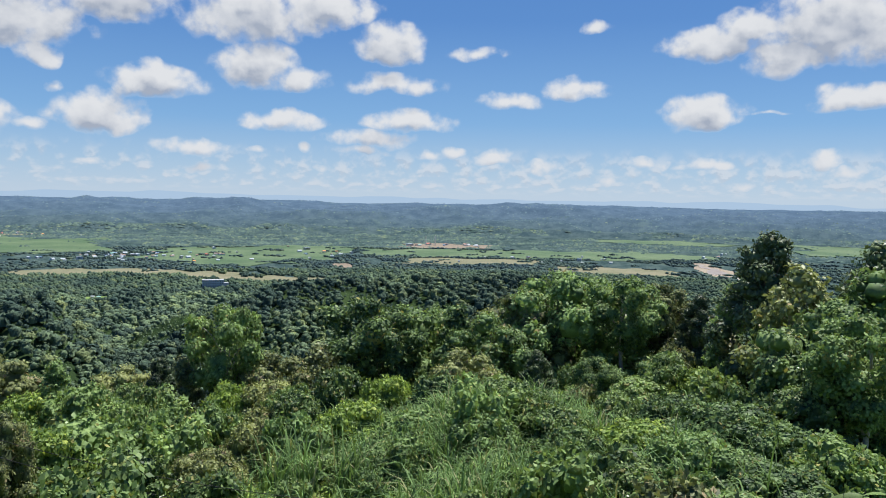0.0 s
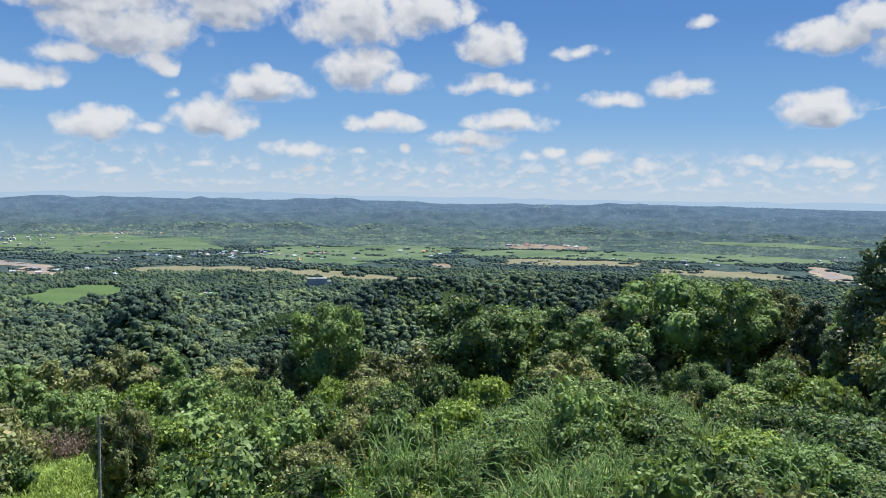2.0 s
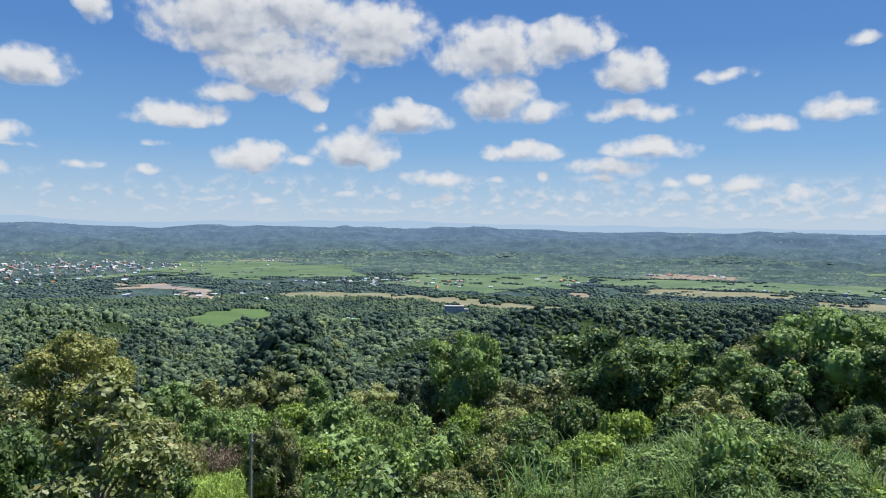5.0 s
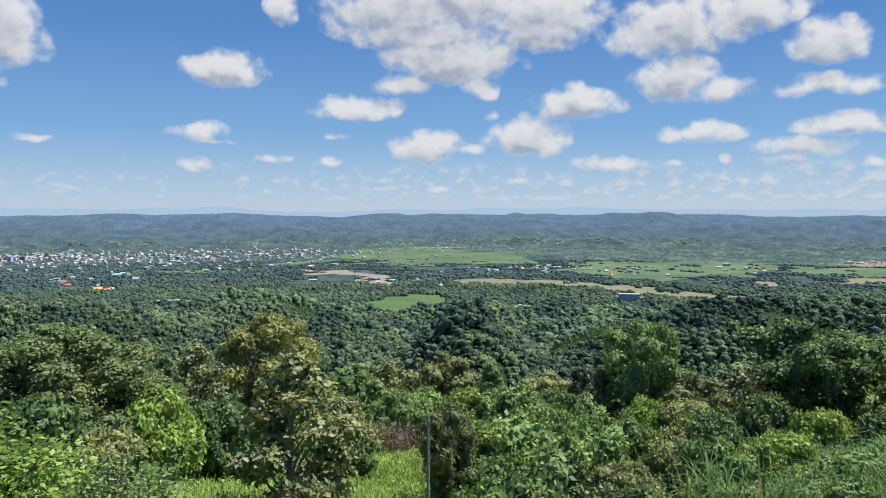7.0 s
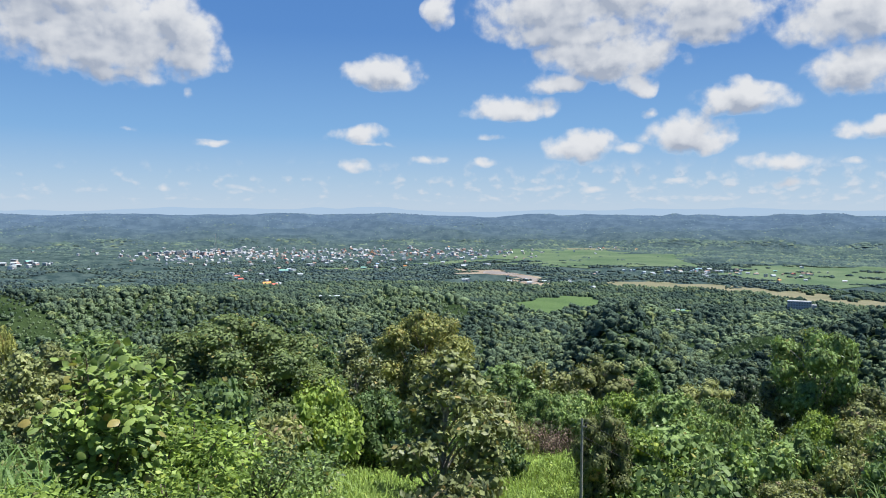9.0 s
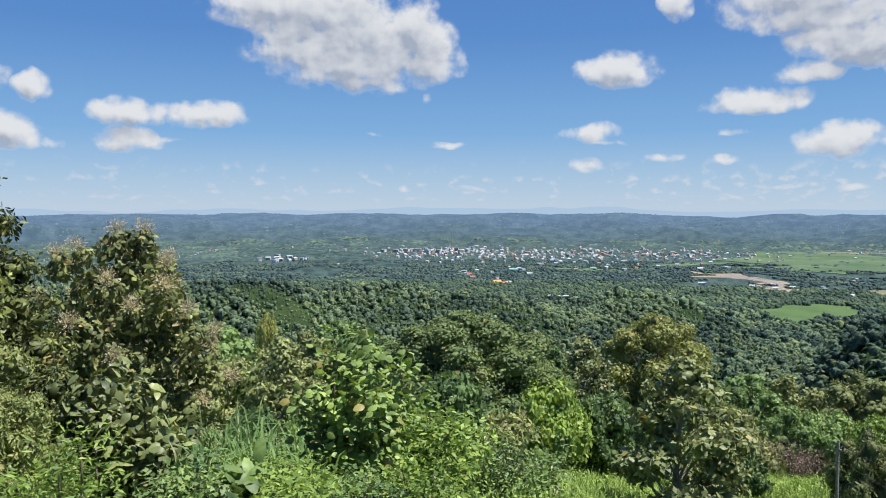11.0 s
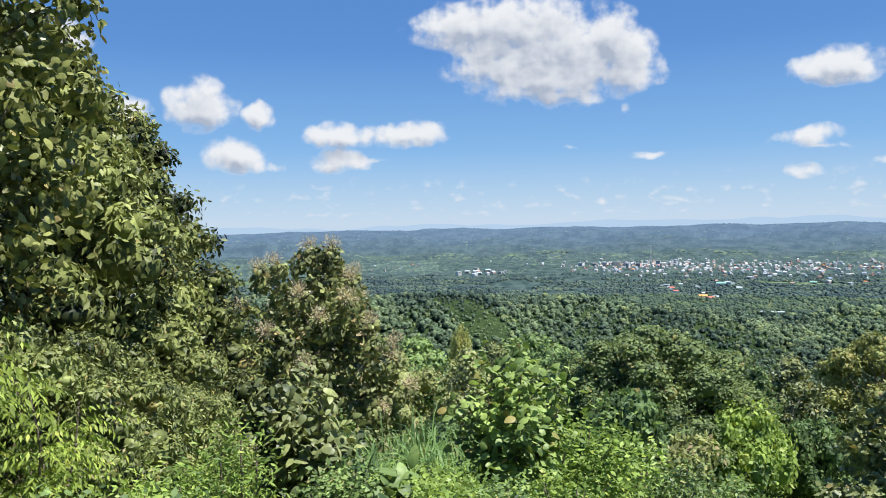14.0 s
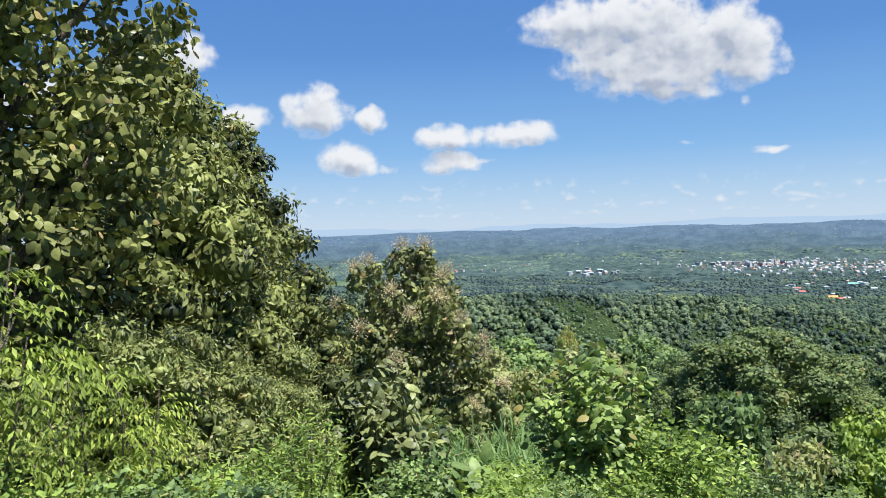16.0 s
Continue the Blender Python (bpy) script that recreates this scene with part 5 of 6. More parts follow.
def bush(n, az, el, r, wide, label=""):
    """A large bush whose top shows at that elevation."""
    x, y = polar(az, r)
    z0 = ground_at(x, y) - 0.1
    base = (2.4, 2.8, 2.0, 2.2, 2.6, 1.8)[n] * 0.98
    (stems, leaves), words = SHRUBS[n]
    ob = thing("shrub", x, y, z0, label or words, "shrub", "shrubs on the slope", turn=az * 17 % 360)
    s = wide / 3.3
    if wide > 3.5:
        stems, leaves = BIG_BUSHES[n]
        s, base = wide / 5.2, 3.3
    up = max(0.5, (EYE + r * math.tan(radians(el)) - z0) / base)
    s = min(max(s, up / 1.5), up / 0.62)
    ob.scale = (s, s, up)
    piece("stem", stems, ob)
    piece("leaves", leaves, ob)


def grass_zone(x, y):
    """How grassy the slope is at a place, from 0 to 1."""
    az, r = np.degrees(np.arctan2(-x, y)), np.hypot(x, y)
    g = np.exp(-((az + 14) / 9) ** 2 - ((r - 42) / 9) ** 2) + 0.7 * np.exp(-((az + 28) / 5) ** 2 - ((r - 41) / 8) ** 2)
    g = g + 0.5 * np.exp(-((az - 62) / 4) ** 2 - ((r - 20) / 4) ** 2)
    return np.clip(g, 0, 1)


def meadow_zone(x, y):
    """Short bright herbs and creepers in the clearings."""
    az, r = np.degrees(np.arctan2(-x, y)), np.hypot(x, y)
    g = np.exp(-((az - 34) / 6) ** 2 - ((r - 34) / 9) ** 2) + np.exp(-((az - 23.5) / 5.5) ** 2 - ((r - 43) / 14) ** 2)
    return np.clip(g + np.exp(-((az - 61) / 5) ** 2 - ((r - 18) / 5) ** 2), 0, 1)


def build_shrubs():
    rng = np.random.default_rng(61)
    placed, x, y = [], *scatter(rng, 9000, 20, 92, -46, 84)
    z, az, r = height(x, y), np.degrees(np.arctan2(-x, y)), np.hypot(x, y)
    want = (1 - 0.8 * grass_zone(x, y)) * (1 - 0.95 * meadow_zone(x, y))
    want = want * np.where((az > -5) & (az < 13) & (r > 54) & (r < 66), 0.3, 1.0)
    for k in range(len(x)):
        gap = 1.5 + r[k] / 40
        if rng.random() > want[k] or any((x[k] - a) ** 2 + (y[k] - b) ** 2 < gap * gap for a, b in placed):
            continue
        placed.append((x[k], y[k]))
        if len(placed) >= 250:
            break
    order = sorted(placed, key=lambda p: math.hypot(*p))
    rest = []
    for k, (a, b) in enumerate(order):
        n = int(rng.choice(6, p=[0.26, 0.2, 0.16, 0.14, 0.12, 0.12]))
        s = rng.uniform(0.5, 1.2) * (0.8 + math.hypot(a, b) / 200)
        turn, zz = rng.uniform(0, 360), ground_at(a, b) - 0.1
        if k < 190:
            (stems, leaves), label = SHRUBS[n]
            ob = thing("shrub", a, b, zz, label, "shrub", "shrubs on the slope", turn=turn)
            ob.scale = (s, s, s * 1.3)
            piece("stem", stems, ob)
            piece("leaves", leaves, ob)
        else:
            rest.append((n, a, b, zz, turn, s))
    for n in range(6):
        stems, leaves = SHRUBS[n][0]
        for src, name in ((leaves, "thicket"),):
            co = np.empty(len(src.vertices) * 3, np.float32)
            src.vertices.foreach_get("co", co)
            co = co.reshape(-1, 3)
            idx = np.empty(len(src.loops), np.int32)
            src.loops.foreach_get("vertex_index", idx)
            idx = idx.reshape(-1, 3)
            vs, fs = [], []
            for _, a, b, zz, turn, s in [q for q in rest if q[0] == n]:
                c, d = math.cos(radians(turn)), math.sin(radians(turn))
                fs.append(idx + len(vs) * len(co))
                vs.append(co @ np.array([[c, d, 0], [-d, c, 0], [0, 0, 1]]) * s + [a, b, zz])
            if vs:
                tagged(new(name, mesh_from(name, np.concatenate(vs), [np.concatenate(fs)], src.materials[0])), "thicket of shrubs farther down the slope", "thicket", kind="stuff")


def build_herbs():
    """Low leafy cover between the shrubs."""
    rng = np.random.default_rng(63)
    x, y = scatter(rng, 15000, 8, 60, -46, 96)
    r = np.hypot(x, y)
    keep = rng.random(len(x)) < np.clip(26 / r, 0.25, 1) + meadow_zone(x, y)
    x, y, r = x[keep], y[keep], r[keep]
    each = 9
    base = np.repeat(np.stack([x, y, height(x, y)], 1), each, 0)
    tall = np.repeat(0.10 + 0.45 * rng.random(len(x)) * np.clip(r / 30, 0.5, 1.3), each)
    base = base + rng.normal(size=base.shape) * [0.3, 0.3, 0.0] + np.stack([0 * tall, 0 * tall, tall * rng.random(len(base))], 1)
    away = unit(rng.normal(size=base.shape) * [1, 1, 0.35] + [0, 0, 0.1])
    L = np.repeat(0.065 + r * 0.0034, each) * rng.uniform(0.6, 1.3, len(base))
    v, f = leaf_mesh(base, away, unit(np.array([0, 0, 1.0]) + rng.normal(size=base.shape) * 0.5), L, L * 0.65, np.full(len(L), 0.2), False)
    tagged(new("herbs", mesh_from("herbs", v, f, M_BRIGHT)), "low bright green herbs and creepers on the slope", "herbs", kind="stuff")


def blades(x, y, z, tall, rng, each, width, spread):
    """Arching grass blades in tufts."""
    n = len(x) * each
    base = np.repeat(np.stack([x, y, z], 1), each, 0) + rng.normal(size=(n, 3)) * [spread, spread, 0]
    h = np.repeat(tall, each) * rng.uniform(0.55, 1.15, n)
    a = rng.uniform(0, 2 * np.pi, n)
    out = np.stack([np.cos(a), np.sin(a), 0 * a], 1)
    side = np.stack([-np.sin(a), np.cos(a), 0 * a], 1) * (width * rng.uniform(0.6, 1.3, n))[:, None]
    lean = rng.uniform(0.15, 0.75, n)[:, None]
    rows = []
    for u, w in ((0.0, 1.0), (0.45, 1.0), (0.8, 0.7)):
        c = base + out * (h[:, None] * lean * u ** 2) + np.array([0, 0, 1.0]) * (h * (u - 0.38 * lean[:, 0] * u ** 3))[:, None]
        rows += [c + side * w, c - side * w]
    tip = base + out * (h[:, None] * lean * 1.15) + np.array([0, 0, 1.0]) * (h * (1.0 - 0.55 * lean[:, 0]))[:, None]
    verts = np.stack(rows + [tip], 1).reshape(-1, 3)
    i = np.arange(n)[:, None] * 7
    return verts, [np.concatenate([i + [4, 5, 6]]), np.concatenate([i + [0, 1, 3, 2], i + [2, 3, 5, 4]])]


def build_grass():
    rng = np.random.default_rng(65)
    x, y = scatter(rng, 60000, 12, 60, -46, 90)
    keep = rng.random(len(x)) < grass_zone(x, y) * 0.5
    x, y = x[keep][:2300], y[keep][:2300]
    v, f = blades(x, y, height(x, y) - 0.05, rng.uniform(1.5, 3.0, len(x)) * np.clip(np.hypot(x, y) / 34, 0.35, 1) * (0.95 + 1.1 * value_noise(x / 2.6, y / 2.6, 41)), rng, 13, 0.034, 0.3)
    tagged(new("tall_grass", mesh_from("tall_grass", v, f, M_GRASS)), "tall arching wild grass in waves", "grass", kind="stuff")
    x, y = scatter(rng, 60000, 11, 60, -46, 92)
    keep = rng.random(len(x)) < 0.03 + meadow_zone(x, y) * 0.6
    x, y = x[keep][:5600], y[keep][:5600]
    v, f = blades(x, y, height(x, y) - 0.03, rng.uniform(0.4, 1.1, len(x)), rng, 9, 0.022, 0.25)
    tagged(new("grass", mesh_from("grass", v, f, M_BRIGHT)), "short rough grass between the shrubs", "grass", kind="stuff")


def build_turf():
    """Short rough turf round the view point."""
    rng = np.random.default_rng(69)
    x, y = scatter(rng, 2600, 0.8, 11, -70, 130)
    v, f = blades(x, y, height(x, y) - 0.02, rng.uniform(0.1, 0.3, len(x)), rng, 8, 0.006, 0.12)
    tagged(new("turf", mesh_from("turf", v, f, M_GRASS)), "short rough green turf on the hilltop", "grass", kind="stuff")


def build_dry_ledge():
    """A narrow ledge of dry yellowish grass between the bushes and the trees."""
    rng = np.random.default_rng(67)
    x, y = scatter(rng, 900, 53, 66, -5, 13)
    keep = value_noise(x / 5, y / 5, 43) > 0.0
    x, y = x[keep], y[keep]
    v, f = blades(x, y, height(x, y) - 0.03, rng.uniform(0.5, 1.1, len(x)), rng, 12, 0.03, 0.3)
    tagged(new("dry_grass", mesh_from("dry_grass", v, f, M_YELLOW)), "dry yellowish grass along a ledge of the slope", "grass", kind="stuff")


def dry_shrub(az, r, tall, wide, seed):
    rng = np.random.default_rng(seed)
    x, y = polar(az, r)
    ob = thing("dry_shrub", x, y, ground_at(x, y) - 0.1, "withered brown shrub with bare twigs", "shrub")
    runs = []
    for k in range(60):
        a, q = rng.uniform(0, 6.28), wide * 0.5 * math.sqrt(rng.random())
        runs.append(bend((0.1 * math.cos(a), 0.1 * math.sin(a), 0), (q * math.cos(a), q * math.sin(a), tall * rng.uniform(0.5, 1.0)), 0.025, 0.006, rng, 4, 0.12))
    v, f = tubes(runs, 4)
    piece("brushwood", mesh_from("brushwood", v, [f], M_BARK), ob)
    n = 800
    tips = np.array([run[-1][0] for run in runs])[rng.integers(0, 60, n)]
    base = tips * rng.uniform(0.55, 1.0, (n, 1)) + rng.normal(size=(n, 3)) * 0.16
    v, f = leaf_mesh(base, unit(rng.normal(size=(n, 3))), unit(rng.normal(size=(n, 3))), np.full(n, 0.16), np.full(n, 0.06), np.full(n, 0.3), False)
    piece("leaves", mesh_from("leaves", v, f, M_DRY), ob)


bush(1, 14.4, -15.2, 43, 8.0, "large rounded bush with fresh green leaves")
bush(5, 15.6, -15.8, 41, 5.0)
bush(4, 8.0, -14.9, 47, 4.8, "dark rounded bush in a hollow")
bush(5, -5.6, -15.0, 46, 5.6, "rounded bush with fresh green leaves")
bush(0, -16.6, -13.2, 42, 5.6, "climber-covered bush among tall grass")
bush(4, -33.2, -13.6, 40, 6.0, "dark bush full of creepers")
bush(0, -37.5, -12.4, 44, 6.0)
bush(2, 1.2, -16.0, 44, 4.4)
bush(1, 26.4, -15.6, 46, 4.0)
bush(0, 11.0, -14.4, 52, 4.0)
bush(1, -10.2, -15.6, 42, 5.0)
bush(4, -12.8, -14.6, 47, 4.6)
bush(0, -21.5, -15.2, 40, 4.4)
bush(5, -27.0, -15.6, 39, 5.0)
bush(4, -29.5, -13.6, 46, 5.0)
bush(1, 4.2, -15.0, 50, 4.6)
bush(0, -1.6, -14.4, 54, 5.0)
bush(3, 10.4, -17.6, 39, 4.4)
bush(4, -7.6, -18.2, 37, 4.6)
bush(0, -16.0, -18.6, 36, 4.0)
bush(1, -23.6, -18.4, 36, 4.6)
bush(4, -36.0, -17.4, 33, 4.6)
bush(1, -40.5, -15.2, 36, 5.0)
bush(2, 5.0, -18.0, 40, 4.0)
bush(3, -3.2, -19.0, 37, 3.6)
bush(4, -38.6, -19.6, 28, 4.4, "dark bush full of creepers")
bush(1, -34.0, -20.5, 29, 3.6)
bush(4, -29.6, -19.8, 31, 3.4)
bush(0, -19.5, -20.6, 32, 3.4)
bush(4, -13.0, -20.4, 33, 3.8)
bush(0, -25.6, -14.0, 47, 4.0)

bush(4, -15.2, -15.5, 38, 4.2)
bush(1, -19.8, -14.2, 42, 4.0)
bush(4, -31.0, -16.0, 34, 4.4, "dark bush full of creepers")
bush(0, -27.5, -18.5, 33, 3.8)
bush(4, -37.0, -14.6, 38, 4.6, "dark bush full of creepers")
bush(4, -22.6, -16.2, 38, 3.8)
bush(1, -9.4, -17.6, 37, 4.0)

# the brighter bushes before the belt of trees
for k, (az, el, r) in enumerate(((-31.5, -11.6, 62), (-27.2, -12.8, 60), (-12.0, -13.0, 62), (-8.4, -13.2, 64), (-4.8, -12.6, 66), (0.4, -13.4, 67), (3.6, -13.6, 68), (10.2, -13.2, 66), (13.6, -13.0, 60), (17.0, -13.2, 62), (19.6, -13.4, 66), (26.6, -13.6, 56), (39.8, -12.4, 44))):
    bush((5, 0, 1, 5, 0, 2)[k % 6], az, el, r, 4.6 + (k % 3))

bush(4, 35.4, -13.0, 50, 5.0)
build_shrubs()
build_herbs()
build_grass()
build_turf()
build_dry_ledge()
dry_shrub(23.0, 55, 3.2, 3.6, 71)
dry_shrub(21.4, 58, 2.6, 3.0, 72)

# ---------------------------------------------------------------- pole and wires on the slope
M_CONCRETE = rough_material("concrete", (0.30, 0.29, 0.27), (0.38, 0.37, 0.35), 1.5, 0.9, 0.3)
M_WIRE = rough_material("wire", (0.02, 0.02, 0.02), (0.03, 0.03, 0.03), 5.0, 0.6, 0.0)


def utility_pole(az, r, el_top):
    x, y = polar(az, r)
    z0, z1 = ground_at(x, y), EYE + r * math.tan(radians(el_top))
    ob = thing("utility_pole", x, y, z0 - 0.2, "slim grey concrete pole with a small bracket", "pole")
    v, f = tubes([[(np.array([0, 0, s * (z1 - z0 + 0.2)]), 0.075 - 0.025 * s) for s in np.linspace(0, 1, 6)]], 10)
    piece("post", mesh_from("post", v, [f], M_CONCRETE, True), ob)
    top = z1 - z0
    bm = bmesh.new()
    box(bm, 0.0, -0.03, top - 0.16, 0.22, 0.03, top - 0.11)
    part("bracket", bm, M_CONCRETE, ob)
    bm = bmesh.new()
    bmesh.ops.create_cone(bm, segments=10, radius1=0.035, radius2=0.025, depth=0.12, cap_ends=True, matrix=Matrix.Translation((0.18, 0, top - 0.05)))
    part("insulator", bm, M_WIRE, ob)
    return Vector((x, y, z1 - 0.14))


def wire(a, b, sag):
    runs = [[(np.array(a) + (np.array(b) - np.array(a)) * s - np.array([0, 0, sag * 4 * s * (1 - s)]), 0.012) for s in np.linspace(0, 1, 30)]]
    v, f = tubes(runs, 5)
    tagged(new("power_wire", mesh_from("power_wire", v, [f], M_WIRE, True)), "thin black wire sagging over the shrubs", "wire")


tip = utility_pole(19.8, 33.0, -15.3)


def wire_end(az, r, el):
    x, y = polar(az, r)
    return (x, y, EYE + r * math.tan(radians(el)))


wire(tip + Vector((0.15, 0, 0)), wire_end(-32.0, 30.0, -20.5), 1.4)
wire(tip - Vector((0.0, 0, 0.6)), wire_end(-32.0, 29.0, -21.4), 1.5)


# ---------------------------------------------------------------- buildings of the valley
def paint(name, colour, rough=0.8):
    return rough_material(name, colour, [min(0.9, c * 1.12) for c in colour], 0.25, rough, 0.05, [c * 0.8 for c in colour])


M_WALLS = [paint("white_wall", (0.60, 0.60, 0.59)), paint("cream_wall", (0.50, 0.47, 0.41)), paint("grey_wall", (0.36, 0.37, 0.38)), paint("pink_wall", (0.60, 0.42, 0.38))]
M_ROOFS = [paint("pale_metal_roof", (0.46, 0.50, 0.53), 0.5), paint("rusty_roof", (0.36, 0.24, 0.19), 0.6), paint("green_roof", (0.22, 0.42, 0.36), 0.5), paint("blue_roof", (0.25, 0.36, 0.50), 0.5), paint("red_roof", (0.50, 0.15, 0.11), 0.5), paint("orange_roof", (0.72, 0.33, 0.10), 0.5)]
M_GLASS = rough_material("dark_window", (0.03, 0.035, 0.04), (0.05, 0.055, 0.06), 0.5, 0.2, 0.0)
M_SLAB = paint("weathered_concrete", (0.50, 0.51, 0.52))
WALL_WORDS = ["white", "cream", "grey", "pink"]
ROOF_WORDS = ["pale metal", "rusty", "green", "blue", "red", "orange"]


def house(x, y, w, d, h, wall, roof, turn, flat=False, name="house", group="houses of the valley"):
    z = ground_at(x, y)
    ob = thing(name, x, y, z - 0.3, f"{WALL_WORDS[wall]} house with a {ROOF_WORDS[roof]} {'flat' if flat else 'gabled'} roof", "house", group, turn=turn)
    bm = bmesh.new()
    box(bm, -w / 2, -d / 2, 0, w / 2, d / 2, h)
    part("wall", bm, M_WALLS[wall], ob)
    bm = bmesh.new()
    if flat:
        box(bm, -w / 2 - 0.3, -d / 2 - 0.3, h, w / 2 + 0.3, d / 2 + 0.3, h + 0.6)
    else:
        rise = d * 0.28
        q = [bm.verts.new(p) for p in ((-w / 2 - 0.6, -d / 2 - 0.6, h), (w / 2 + 0.6, -d / 2 - 0.6, h), (w / 2 + 0.6, d / 2 + 0.6, h), (-w / 2 - 0.6, d / 2 + 0.6, h), (-w / 2 - 0.6, 0, h + rise), (w / 2 + 0.6, 0, h + rise))]
        for f in ((0, 1, 5, 4), (2, 3, 4, 5), (0, 4, 3), (1, 2, 5), (3, 2, 1, 0)):
            bm.faces.new([q[i] for i in f])
    part("roof", bm, M_ROOFS[roof], ob)
    if h > 6:
        for k in range(int(h // 3)):
            bm = bmesh.new()
            box(bm, -w * 0.44, -d / 2 - 0.06, 1.0 + 3 * k, w * 0.44, -d / 2 + 0.02, 2.3 + 3 * k)
            part("window", bm, M_GLASS, ob)
    return ob


def build_town():
    rng = np.random.default_rng(81)

    def cluster(count, az, saz, r, sr, size, tall, big=0.12, wall_p=(0.62, 0.2, 0.1, 0.08), roof_p=(0.62, 0.24, 0.03, 0.03, 0.05, 0.03)):
        for _ in range(count):
            a, q = rng.normal(az, saz), rng.normal(r, sr)
            x, y = polar(a, q)
            flat = rng.random() < big
            w = rng.uniform(0.45, 1.1) * size * (1.5 if flat else 1)
            house(x, y, w, w * rng.uniform(0.5, 0.85), tall * rng.uniform(0.9, 1.4) * (1.7 if flat else 1.0), int(rng.choice(4, p=wall_p)), int(rng.choice(6, p=roof_p)) if not flat else 0, rng.uniform(-70, 70) + a, flat)

    cluster(30, 47.5, 2.6, 2850, 90, 15, 6.5, 0.5)          # white centre of the town
    cluster(39, 38.5, 2.8, 2620, 150, 12, 4.5, 0.2)
    cluster(34, 28.5, 1.9, 2820, 170, 11, 4.5, 0.12)
    cluster(26, 33.0, 3.0, 2900, 200, 11, 4.5, 0.15)
    cluster(14, 51.5, 3.5, 2750, 200, 11, 4.5, 0.1)
    cluster(18, 59.3, 1.3, 2480, 60, 15, 5.5, 0.4, (0.4, 0.15, 0.1, 0.35))
    cluster(10, 43.5, 2.0, 1960, 60, 12, 4.0, 0.1)
    cluster(5, 41.2, 0.6, 2050, 30, 22, 4.5, 0.3)
    cluster(12, 32.5, 3.0, 2200, 70, 14, 4.0, 0.2)
    cluster(30, 10.5, 1.9, 2120, 70, 10, 4.0, 0.05)         # village between the fields
    cluster(18, 6.0, 2.0, 2150, 110, 10, 4.0, 0.05)
    cluster(10, 17.5, 1.5, 3200, 60, 10, 4.0, 0.1)
    cluster(9, 15.0, 2.0, 2050, 60, 10, 4.0, 0.1)
    cluster(12, -2.0, 3.0, 2150, 110, 11, 4.0, 0.05)
    cluster(15, -12.0, 2.2, 2620, 30, 13, 4.0, 0.1, roof_p=(0.3, 0.45, 0.05, 0.05, 0.1, 0.05))
    cluster(12, -20.0, 5.0, 2100, 90, 10, 4.0, 0.05)
    cluster(7, -33.0, 2.0, 2400, 120, 11, 4.0, 0.05)
    cluster(4, 12.3, 0.5, 1300, 10, 8, 3.4, 0.0, (0.0, 0.4, 0.6, 0.0), roof_p=(0.3, 0.0, 0.7, 0.0, 0.0, 0.0))
    cluster(12, 66.0, 4.0, 2900, 250, 11, 4.5, 0.1)
    cluster(10, 23.5, 2.0, 1750, 80, 10, 4.0, 0.05)


def storey_building():
    """The grey block on the slope above the river: storeys of slabs, piers and dark openings."""
    x, y = polar(4.6, 1395)
    ob = thing("concrete_building", x, y, ground_at(x, y) - 0.5, "grey four-storey concrete building with rows of dark openings", "building", turn=8)
    w, d, storey = 36.0, 14.0, 4.0
    bm = bmesh.new()
    box(bm, -w / 2 + 0.4, -d / 2 + 0.5, 0, w / 2 - 0.4, d / 2, storey * 4)
    part("wall", bm, M_SLAB, ob)
    for k in range(5):
        bm = bmesh.new()
        box(bm, -w / 2, -d / 2, storey * k + (2.5 if k < 4 else 0), w / 2, d / 2 + 0.2, storey * k + (3.9 if k < 4 else 0.8))
        part("floor_slab" if k < 4 else "roof", bm, M_WALLS[2], ob)
    for k in range(4):
        for b in range(9):
            u = -w / 2 + 2.2 + b * 3.95
            bm = bmesh.new()
            box(bm, u - 0.9, -d / 2 + 0.42, storey * k + 1.2, u + 0.9, -d / 2 + 0.56, storey * k + 2.4)
            part("window", bm, M_GLASS, ob)
    for b in range(10):
        u = -w / 2 + 0.25 + b * 3.92
        bm = bmesh.new()
        box(bm, u - 0.25, -d / 2 - 0.02, 0, u + 0.25, -d / 2 + 0.48, storey * 4)
        part("pier", bm, M_SLAB, ob)
    bm = bmesh.new()
    box(bm, w / 2 + 0.1, -d / 2 + 2, 0, w / 2 + 8, d / 2 - 1, storey * 2.8)
    part("side_wing", bm, M_WALLS[2], ob)


def long_white_house():
    """A long low white building among the trees."""
    x, y = polar(38.2, 1400)
    ob = thing("long_building", x, y, ground_at(x, y) + 4.5, "long low white building with dark openings under a pale roof", "building", turn=36)
    bm = bmesh.new()
    box(bm, -18, -5, -6, 18, 5, 4.4)
    part("wall", bm, M_WALLS[0], ob)
    bm = bmesh.new()
    box(bm, -18.8, -5.8, 4.4, 18.8, 5.8, 5.1)
    part("roof", bm, M_ROOFS[0], ob)
    for b in range(9):
        bm = bmesh.new()
        box(bm, -16.6 + b * 4, -5.05, 0.6, -14.6 + b * 4, -4.95, 3.0)
        part("window", bm, M_GLASS, ob)


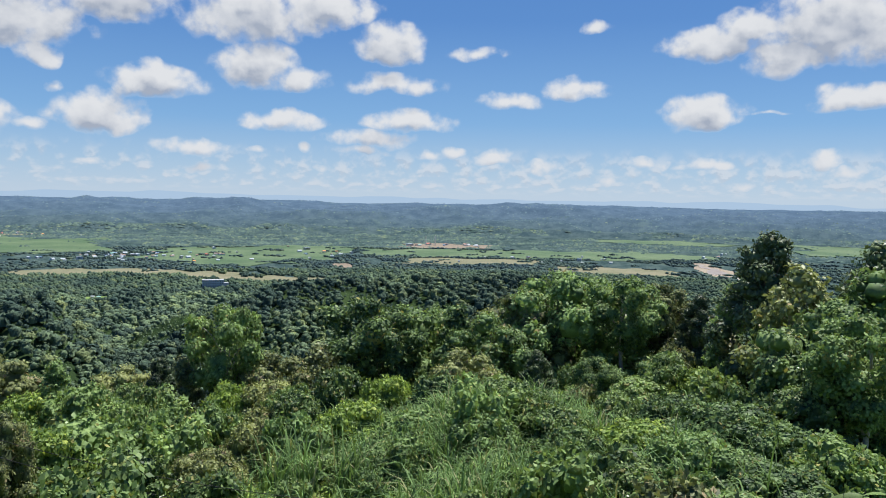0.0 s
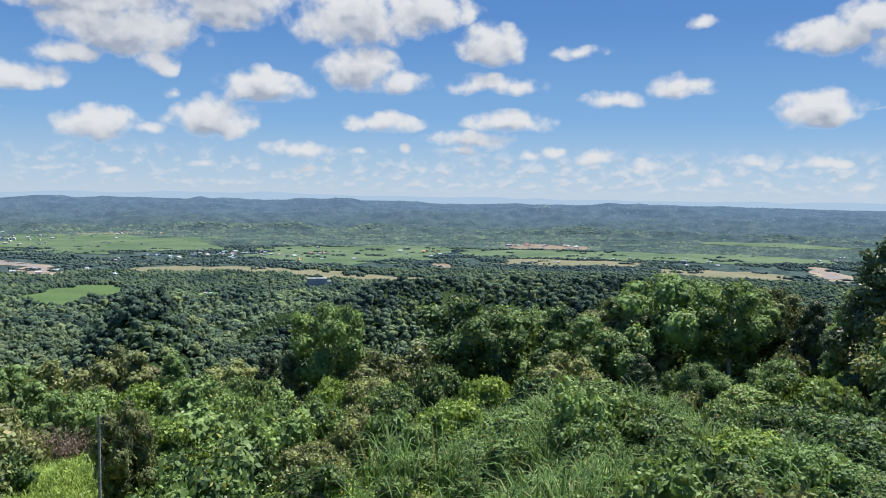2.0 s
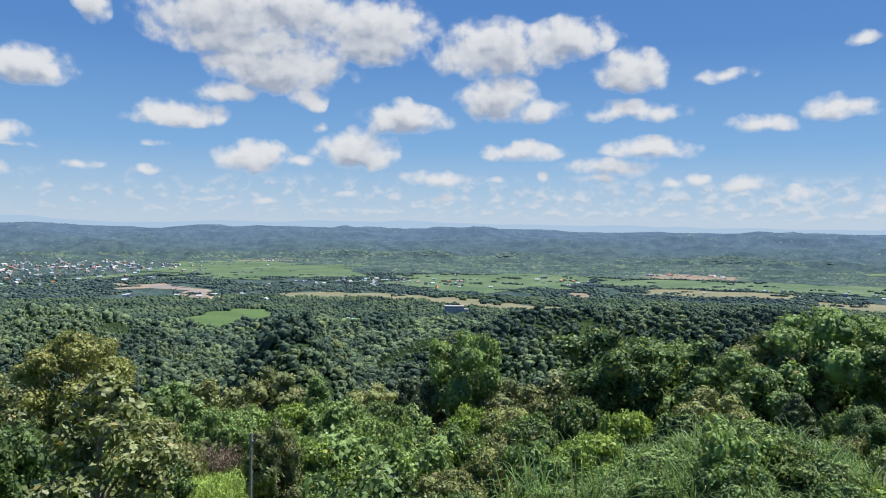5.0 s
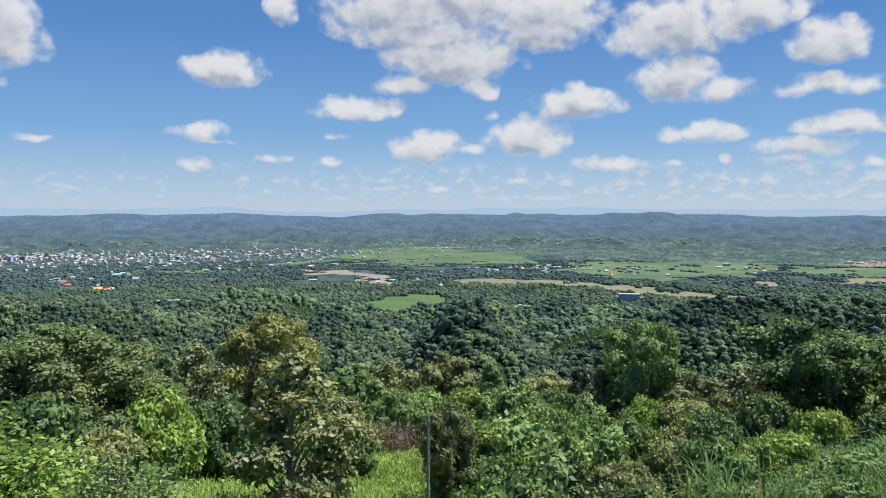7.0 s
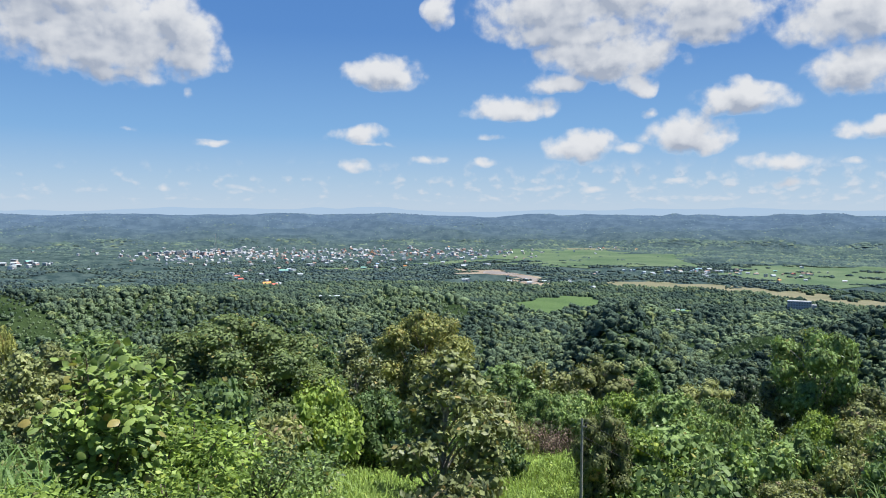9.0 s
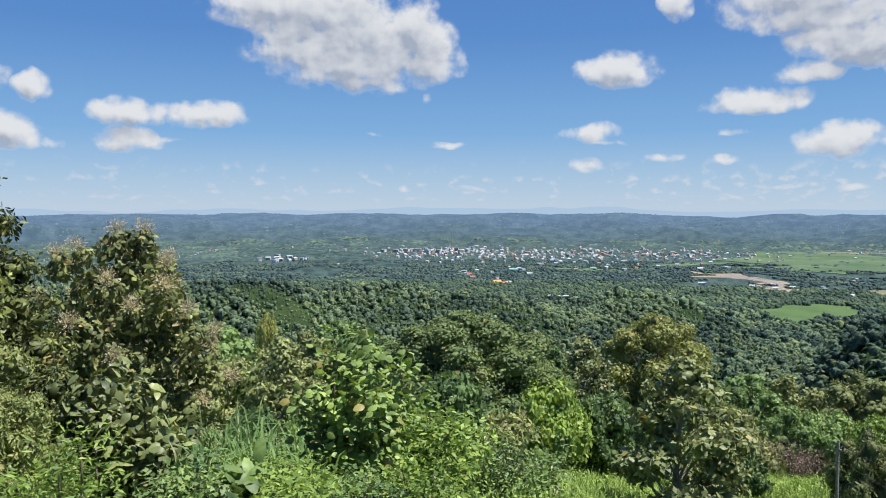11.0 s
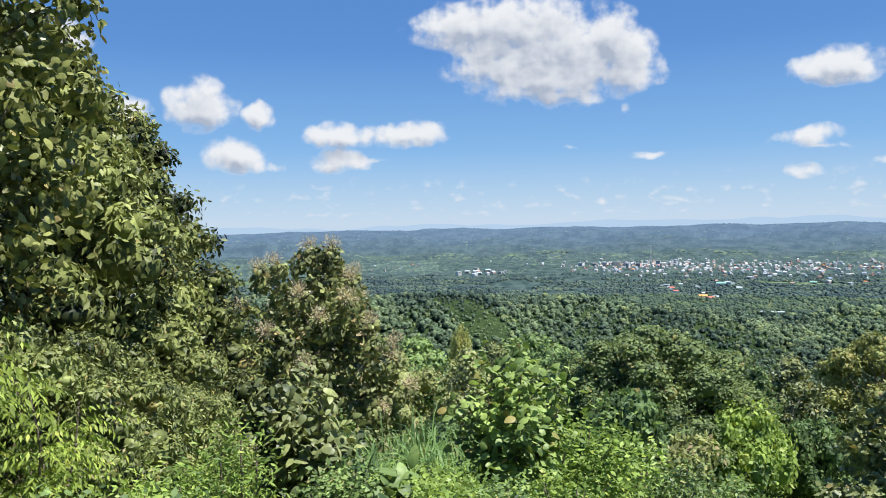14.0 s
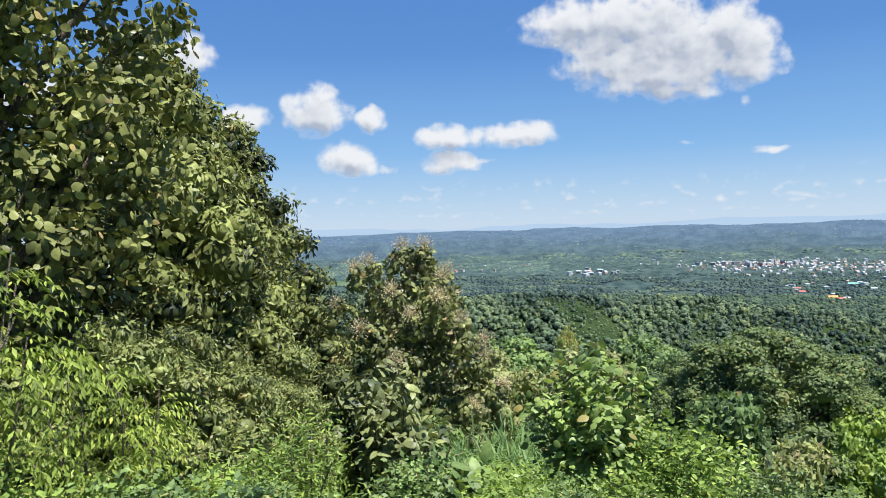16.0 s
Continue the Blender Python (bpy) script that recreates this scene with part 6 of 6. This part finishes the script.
def mast(az, r, tall, label, stay=1.6):
    """A lattice mast: four legs with braces."""
    x, y = polar(az, r)
    ob = thing("mast", x, y, ground_at(x, y), label, "mast")
    legs = []
    for sx, sy in ((-1, -1), (1, -1), (1, 1), (-1, 1)):
        legs.append([(np.array([sx * stay, sy * stay, 0.0]), 0.35), (np.array([sx * stay * 0.3, sy * stay * 0.3, tall]), 0.3)])
    for leg in legs:
        v, f = tubes([leg], 4)
        piece("leg", mesh_from("leg", v, [f], M_WALLS[0]), ob)
    runs = []
    for k in range(8):
        s, t = k / 8, (k + 1) / 8
        for i in range(4):
            a, b = legs[i], legs[(i + 1) % 4]
            runs.append([(a[0][0] + (a[1][0] - a[0][0]) * s, 0.16), (b[0][0] + (b[1][0] - b[0][0]) * t, 0.16)])
    v, f = tubes(runs, 3)
    piece("brace", mesh_from("brace", v, [f], M_WALLS[0]), ob)


def build_far_roofs():
    """The rest of the town: hundreds of small houses, too far to tell apart."""
    rng = np.random.default_rng(83)
    mats = [M_WALLS[0], M_WALLS[1], M_ROOFS[0], M_WALLS[2], M_ROOFS[1]]
    for k, (share, mat) in enumerate(zip((80, 70, 120, 120, 110), mats)):
        az = np.concatenate([rng.normal(45, 3.6, share // 2), rng.normal(33, 5.5, share - share // 2)])
        r = np.clip(rng.normal(2780, 210, share), 2300, 3250)
        x, y = -np.sin(np.radians(az)) * r, np.cos(np.radians(az)) * r
        z = height(x, y)
        verts, quads, tris = [], [], []
        for i in range(share):
            w, d, h = rng.uniform(2.5, 6), rng.uniform(2, 4), rng.uniform(3, 6)
            a = rng.uniform(0, 6.28)
            c, s = math.cos(a), math.sin(a)
            n = len(verts)
            for u, v, q in ((-w, -d, -1), (w, -d, -1), (w, d, -1), (-w, d, -1), (-w, -d, h), (w, -d, h), (w, d, h), (-w, d, h), (-w, 0, h + d * 0.6), (w, 0, h + d * 0.6)):
                verts.append((x[i] + u * c - v * s, y[i] + u * s + v * c, z[i] + q))
            quads += [(n, n + 1, n + 5, n + 4), (n + 2, n + 3, n + 7, n + 6), (n + 4, n + 5, n + 9, n + 8), (n + 6, n + 7, n + 8, n + 9), (n + 1, n + 2, n + 6, n + 5), (n + 3, n, n + 4, n + 7)]
            tris += [(n + 4, n + 8, n + 7), (n + 5, n + 6, n + 9)]
        tagged(new("town_houses", mesh_from("town_houses", verts, [tris, quads], mat)), "dense small pale houses of the far town", "houses", kind="stuff")


build_town()
build_far_roofs()
storey_building()
long_white_house()
for az, r, roof, w in ((42.75, 1690, 5, 17), (42.2, 1660, 4, 13), (41.9, 1680, 0, 11), (44.6, 1800, 4, 12)):
    x, y = polar(az, r)
    house(x, y, w, w * 0.7, 6.0, 0, roof, az + 15)
mast(-10.9, 2600, 34, "pale lattice mast over bare ground")
mast(-11.6, 2600, 36, "pale lattice mast over bare ground")
mast(46.3, 3150, 62, "tall pale radio mast over the town", 2.2)
